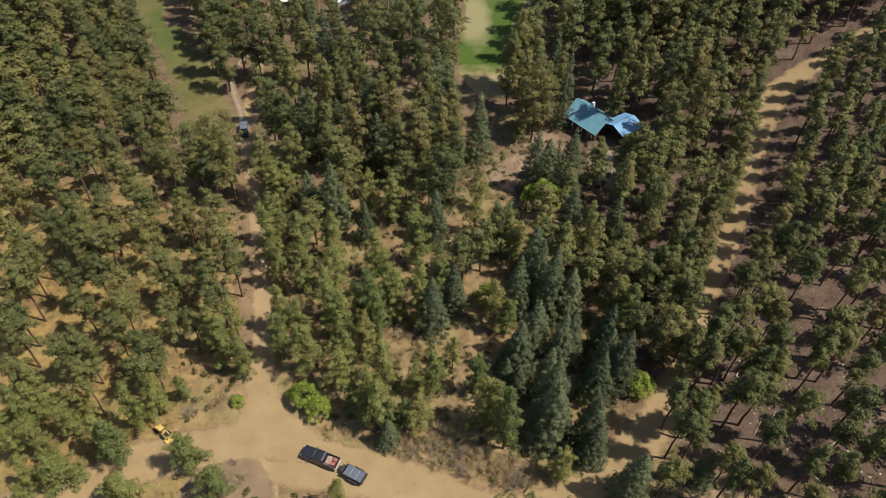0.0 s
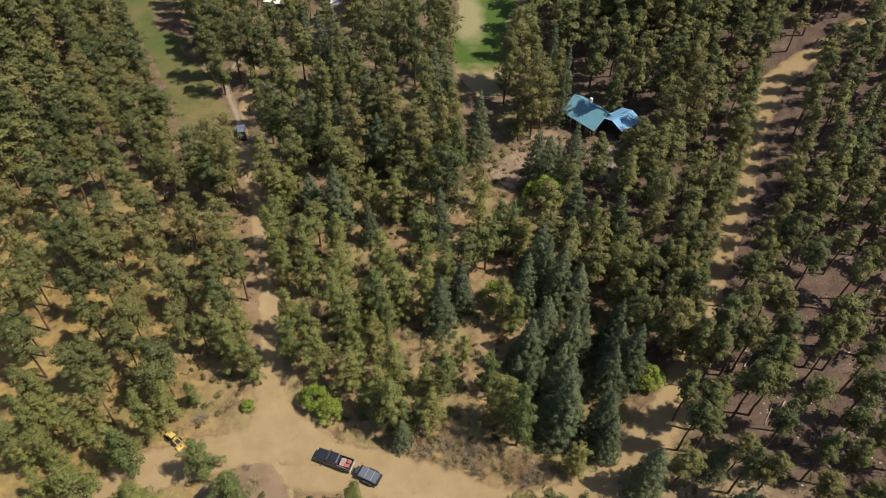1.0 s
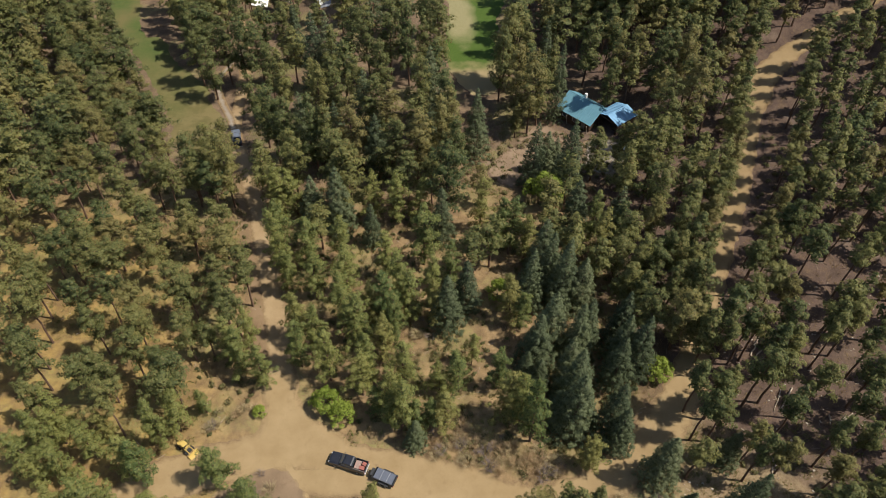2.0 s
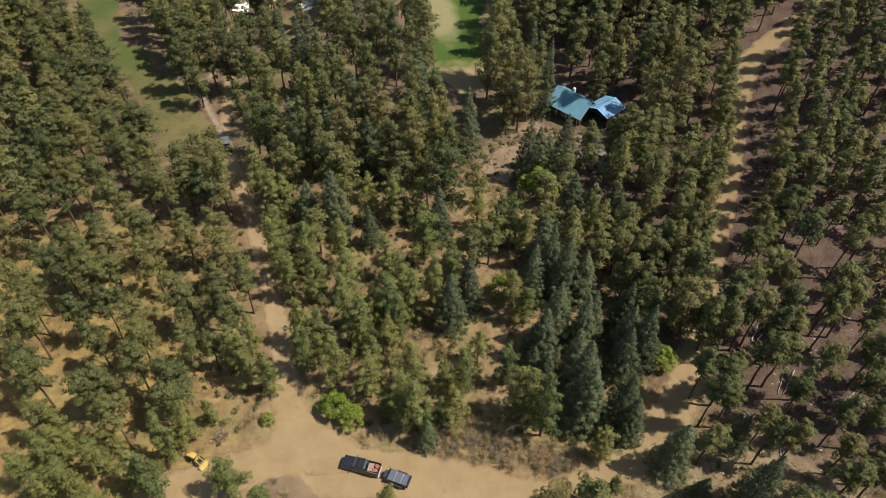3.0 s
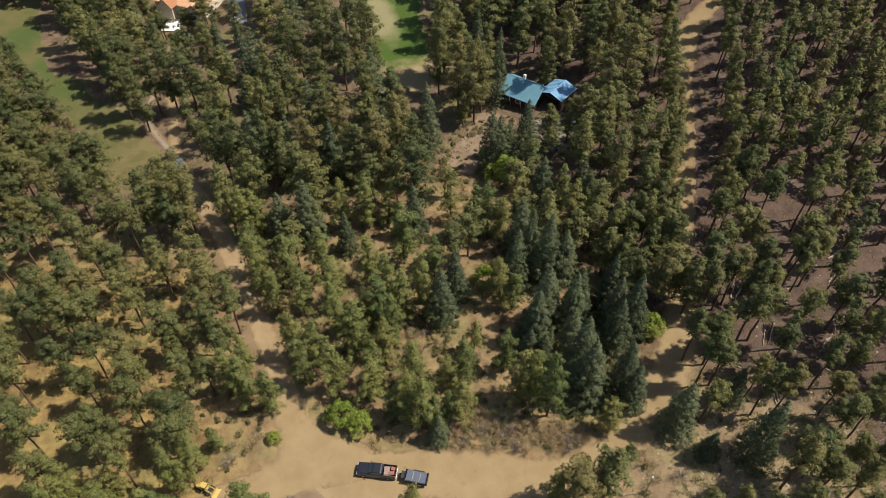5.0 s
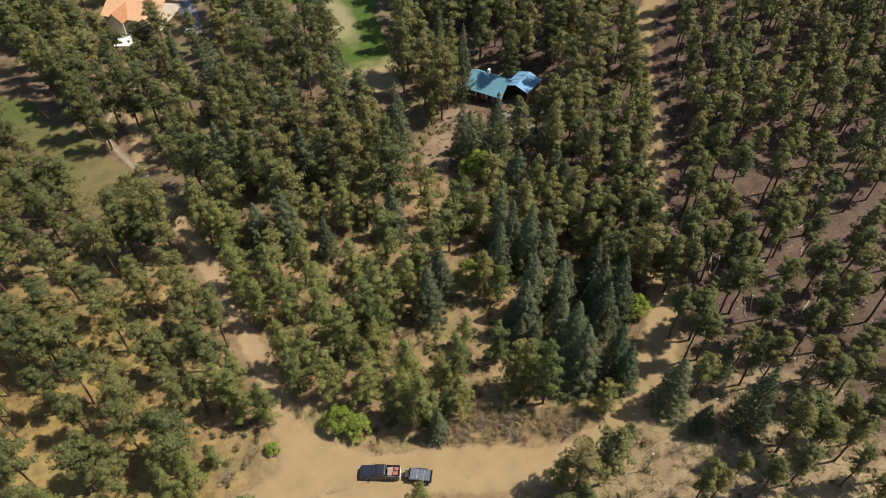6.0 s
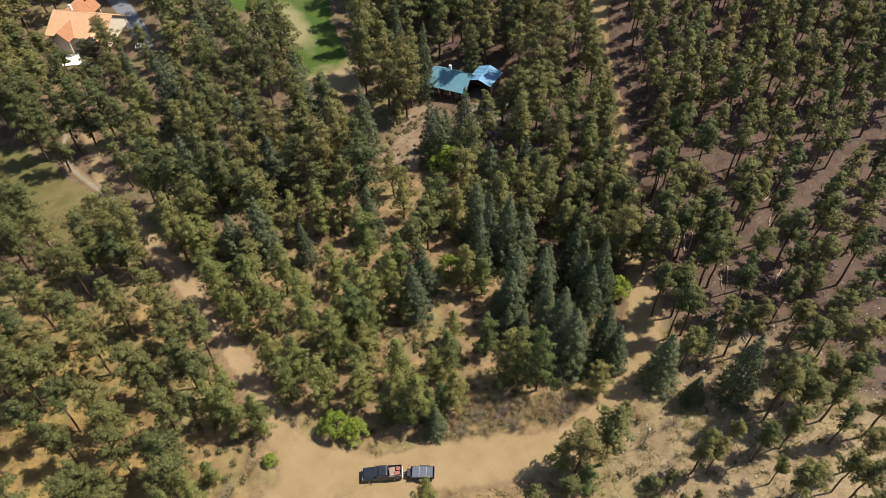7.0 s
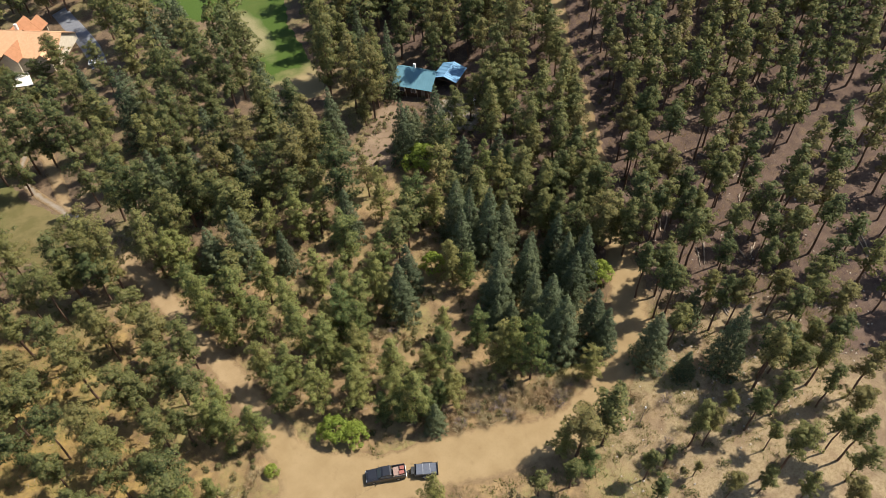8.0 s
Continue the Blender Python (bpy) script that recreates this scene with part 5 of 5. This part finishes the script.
def tank(m):
    t = thing("water_tank", "upright white water tank in the cabin yard", "tank", m)
    part("shell", rod((0, 0, 0.05), (0, 0, 1.5), 0.62, sides=20), PAINT_WHITE, t)
    part("dome", rod((0, 0, 1.5), (0, 0, 1.8), 0.62, 0.22, 20), PAINT_WHITE, t)
    part("lid", rod((0, 0, 1.78), (0, 0, 1.9), 0.2, sides=12), DARK_STEEL, t)


tank(on_land(44.4, 114.8, 0))

# ---- ground cover and clutter ----


def bare_shrub_shape(seed, stems, spread, tall):
    """Leafless dry brush: a fan of thin forked twigs."""
    r = np.random.default_rng(seed)
    soup = Soup()
    for i in range(stems):
        a, q = r.uniform(0, 6.28), math.sqrt(r.uniform(0, 1))
        lean = spread * q
        h = tall * r.uniform(0.55, 1.0) * (1 - 0.35 * q)
        b = (0.35 * q * math.cos(a), 0.35 * q * math.sin(a), -0.05)
        mid = (lean * 0.45 * math.cos(a), lean * 0.45 * math.sin(a), h * 0.6)
        end = (lean * math.cos(a + 0.2), lean * math.sin(a + 0.2), h)
        tube(soup, [b, mid, end], [0.028, 0.02, 0.006], 3)
        for j in range(3):
            c = a + r.uniform(-1.2, 1.2)
            g = r.uniform(0.3, 0.7) * tall * 0.5
            tube(soup, [mid, (mid[0] + g * math.cos(c), mid[1] + g * math.sin(c), mid[2] + g * r.uniform(0.3, 1.0))], [0.017, 0.005], 3)
    return soup.arrays()


brush_meshes = []
for k in range(3):
    bv, bf = bare_shrub_shape(201 + k, 26, 1.5, 2.2)
    brush_meshes.append(mesh_of("twigs", bv.tolist(), bf, [(TWIG, TWIG_GREY, TWIG_PALE)[k]]))
brush_beds = [(-2.5, 50.8, 2.2, 7), (2.5, 50.6, 3, 16), (8, 47.8, 2.8, 18), (13, 46.6, 2.6, 17), (6, 50, 3, 10), (16.5, 45.8, 1.5, 6), (-4, 72, 4.5, 14), (13, 84, 2.5, 4),
              (1, 54, 2.5, 5), (-12, 64, 4, 4), (-9, 84, 4, 4), (-31, 58, 3, 4), (-38, 58, 3, 4), (27, 37, 4, 6), (-29, 46, 2.5, 4), (22, 31, 5, 6)]
for bx, by, br, count in brush_beds:
    for _ in range(count):
        a, q = rng.uniform(0, 6.28), br * math.sqrt(rng.random())
        x, y, g = bx + q * math.cos(a), by + q * math.sin(a), rng.uniform(0.6, 1.25)
        bush = tagged(new("dry_shrub", brush_meshes[rng.choice((0, 0, 1, 2, 2))]), "leafless brown twiggy shrub on the forest edge", "shrub", "dry shrubs")
        bush.matrix_basis = pose(x, y, float(land(x, y)), 0, 0, rng.uniform(0, 360)) @ Matrix.Diagonal((g, g, g, 1))


def sprigs(name, label, places, mat, size, blades):
    """Low growth: tufts of narrow upright blades, joined."""
    r = np.random.default_rng(77)
    n = len(places)
    p = np.repeat(np.array([(x, y, float(land(x, y)), s) for x, y, s in places]), blades, axis=0)
    m = len(p)
    a = r.uniform(0, 6.28, m)
    lean = r.uniform(0.1, 0.9, m)
    h = size * p[:, 3] * r.uniform(0.5, 1.2, m)
    off = r.normal(0, 0.22, (m, 2)) * p[:, 3:4]
    base = np.stack([p[:, 0] + off[:, 0], p[:, 1] + off[:, 1], p[:, 2] - 0.02], 1)
    w = np.stack([-np.sin(a), np.cos(a), np.zeros(m)], 1) * (0.10 * size * p[:, 3])[:, None]
    tip = base + np.stack([np.cos(a) * lean * h, np.sin(a) * lean * h, h], 1)
    v = np.stack([base - w, base + w, tip], 1).reshape(-1, 3)
    me = mesh_of(name, v.tolist(), np.arange(3 * m).reshape(-1, 3).tolist(), [mat])
    me.attributes.new("tint", "FLOAT", "POINT").data.foreach_set("value", np.repeat(r.random(n), blades * 3).astype(np.float32))
    return tagged(new(name, me), label, "undergrowth", kind="stuff")


def on_bare(x, y, extra=0.3):
    if math.hypot(x + 26, y - 59) < 5.5 or math.hypot(x + 21, y - 54) < 5.5 or math.hypot(x + 31, y - 52.5) < 4:
        return True
    return (np.hypot(strip_pts[:, 0] - x, strip_pts[:, 1] - y) < strip_pts[:, 2] / 2 + extra).any()


GRASS_DRY = leaf_material("dry_grass", (0.24, 0.165, 0.065), (0.36, 0.27, 0.11), (0.17, 0.10, 0.05), joined=True)
GRASS_GREEN = leaf_material("green_undergrowth", (0.125, 0.145, 0.042), (0.235, 0.235, 0.075), (0.24, 0.18, 0.08), joined=True)
dry_spots, green_spots = [], []
while len(dry_spots) < 15000:
    x, y = rng.uniform(-95, 100), rng.uniform(22, 135)
    if abs(x - 12) > 45 + 0.62 * (y - 22) or on_bare(x, y):
        continue
    v = wobble(x, y, 0.09)
    if v > -0.12 and rng.random() < 0.7 and (x < 40 or y < 45):
        green_spots.append((x, y, rng.uniform(0.6, 1.5)))
    dry_spots.append((x + rng.uniform(-1, 1), y + rng.uniform(-1, 1), rng.uniform(0.5, 1.2)))
for _ in range(2600):
    x, y = rng.uniform(12, 62), rng.uniform(18, 50)
    if not on_bare(x, y) and wobble(x, y, 0.16) > -0.1:
        green_spots.append((x, y, rng.uniform(0.5, 1.3)))
dry_spots = [p for p in dry_spots if not on_bare(p[0], p[1], 0.0)]
sprigs("dry_grass", "tufts of dry straw-coloured grass on the forest floor", dry_spots, GRASS_DRY, 0.36, 7)
sprigs("undergrowth", "low green and olive undergrowth between the trees", green_spots, GRASS_GREEN, 0.42, 11)

low_shrubs, shrub_tints = Soup(), []
np_rng = np.random.default_rng(9)
for _ in range(2600):
    x, y = rng.uniform(-60, 75), rng.uniform(20, 125)
    if abs(x - 8) > 30 + 0.5 * (y - 25) or on_bare(x, y, 0.8) or wobble(x, y, 0.07) < -0.15:
        continue
    if x > 12 and y < 48 and rng.random() < 0.6:
        continue
    g = rng.uniform(0.35, 1.0)
    for _ in range(3):
        c = (x + rng.uniform(-0.6, 0.6) * g, y + rng.uniform(-0.6, 0.6) * g, float(land(x, y)) + 0.5 * g)
        tufts(low_shrubs, np_rng, c, (0.6 * g, 0.6 * g, 0.55 * g), 22, 0.20)
        shrub_tints.append(np.full(66, rng.random()))
lv, lf = low_shrubs.arrays()
low_mesh = mesh_of("low_shrubs", lv.tolist(), lf, [leaf_material("low_shrub_leaves", (0.085, 0.095, 0.035), (0.17, 0.155, 0.06), (0.23, 0.15, 0.085), joined=True)])
low_mesh.attributes.new("tint", "FLOAT", "POINT").data.foreach_set("value", np.concatenate(shrub_tints).astype(np.float32))
tagged(new("low_shrubs", low_mesh), "knee-high olive and brown shrubs under the pines", "undergrowth", kind="stuff")


def fallen_log(a, b, radius):
    (x0, y0), (x1, y1) = a, b
    z0, z1 = float(land(x0, y0)) + radius * 0.8, float(land(x1, y1)) + radius * 0.8
    soup = Soup()
    pts = [(x0 + (x1 - x0) * u + 0.08 * math.sin(9 * u + x0), y0 + (y1 - y0) * u + 0.08 * math.cos(7 * u + y0), z0 + (z1 - z0) * u) for u in (0, 0.25, 0.5, 0.75, 1)]
    tube(soup, pts, [radius, radius * 0.95, radius * 0.85, radius * 0.75, radius * 0.6], 8)
    for u in (1, 2, 3):
        p = Vector(pts[u])
        tube(soup, [p, p + Vector((rng.uniform(-0.5, 0.5), rng.uniform(-0.5, 0.5), rng.uniform(0.2, 0.5)))], [0.04, 0.015], 4)
    v, f = soup.arrays()
    return tagged(new("fallen_log", mesh_of("fallen_log", v.tolist(), f, [LOG], True)), "weathered grey-brown fallen pine log on the slope", "log", "fallen logs")


for row in ((54.9, 55.3, 52.0, 51.4), (60.2, 49.8, 59.6, 48.1), (60.8, 48.0, 62.5, 49.3), (52.7, 61.3, 56.4, 64.6), (52.3, 62.0, 54.7, 64.8), (48.7, 44.0, 47.3, 40.7),
            (45.8, 49.1, 47.4, 47.5), (73.0, 63.9, 76.3, 64.9), (81.1, 43.5, 76.4, 35.7), (82.3, 43.4, 77.3, 35.9), (56.7, 55.3, 52.8, 51.3), (49.0, 43.7, 47.9, 41.1),
            (46.6, 46.8, 48.0, 44.9), (50.5, 44.7, 50.6, 42.6), (36.5, 35.2, 36.9, 33.2), (58.4, 44.3, 60.5, 41.8), (61.8, 48.6, 63.8, 49.7), (59.3, 63.9, 60.3, 61.9)):
    fallen_log(row[:2], row[2:], rng.uniform(0.10, 0.17))
for row in ((53.6, 63.9, 55.6, 66.0), (72.4, 72.7, 73.3, 69.8), (69.4, 58.7, 71.1, 60.1), (35.4, 32.9, 37.5, 34.5), (88.0, 88.0, 92.0, 86.0), (95, 78, 98, 83), (80, 96, 84, 99)):
    fallen_log(row[:2], row[2:], rng.uniform(0.10, 0.16))


def rubble(name, label, places, mat):
    """Small angular stones, joined."""
    r = np.random.default_rng(5)
    soup = Soup()
    ico = bmesh.new()
    bmesh.ops.create_icosphere(ico, subdivisions=1, radius=1)
    iv = np.array([v.co[:] for v in ico.verts])
    fs = [tuple(v.index for v in f.verts) for f in ico.faces]
    ico.free()
    for x, y, s in places:
        v = iv * (1 + r.normal(0, 0.16, (len(iv), 1))) * np.array([1, r.uniform(0.6, 1), r.uniform(0.4, 0.7)]) * s
        soup.add(v + np.array([x, y, float(land(x, y)) + s * 0.2]), fs)
    v, f = soup.arrays()
    return tagged(new(name, mesh_of(name, v.tolist(), f, [mat])), label, "stones", kind="stuff")


stones = []
while len(stones) < 420:
    x, y = rng.uniform(14, 85), rng.uniform(22, 75)
    if not on_bare(x, y) and (y < 46 or x > 44):
        stones.append((x, y, rng.uniform(0.06, 0.26)))
for _ in range(110):
    stones.append((rng.uniform(34, 46), rng.uniform(109, 121), rng.uniform(0.08, 0.35)))
rubble("loose_stones", "pale angular stones scattered over the bank", stones, ROCK)
sticks = Soup()
for _ in range(900):
    x, y = rng.uniform(-70, 90), rng.uniform(25, 110)
    if on_bare(x, y) or abs(x - 12) > 45 + 0.6 * (y - 22):
        continue
    a, g = rng.uniform(0, 6.28), rng.uniform(0.4, 1.5)
    z = float(land(x, y)) + 0.05
    tube(sticks, [(x, y, z), (x + g * math.cos(a), y + g * math.sin(a), z + 0.05)], [0.045, 0.02], 4)
sv, sf = sticks.arrays()
tagged(new("deadwood", mesh_of("deadwood", sv.tolist(), sf, [LOG])), "broken branches and sticks lying on the forest floor", "deadwood", kind="stuff")
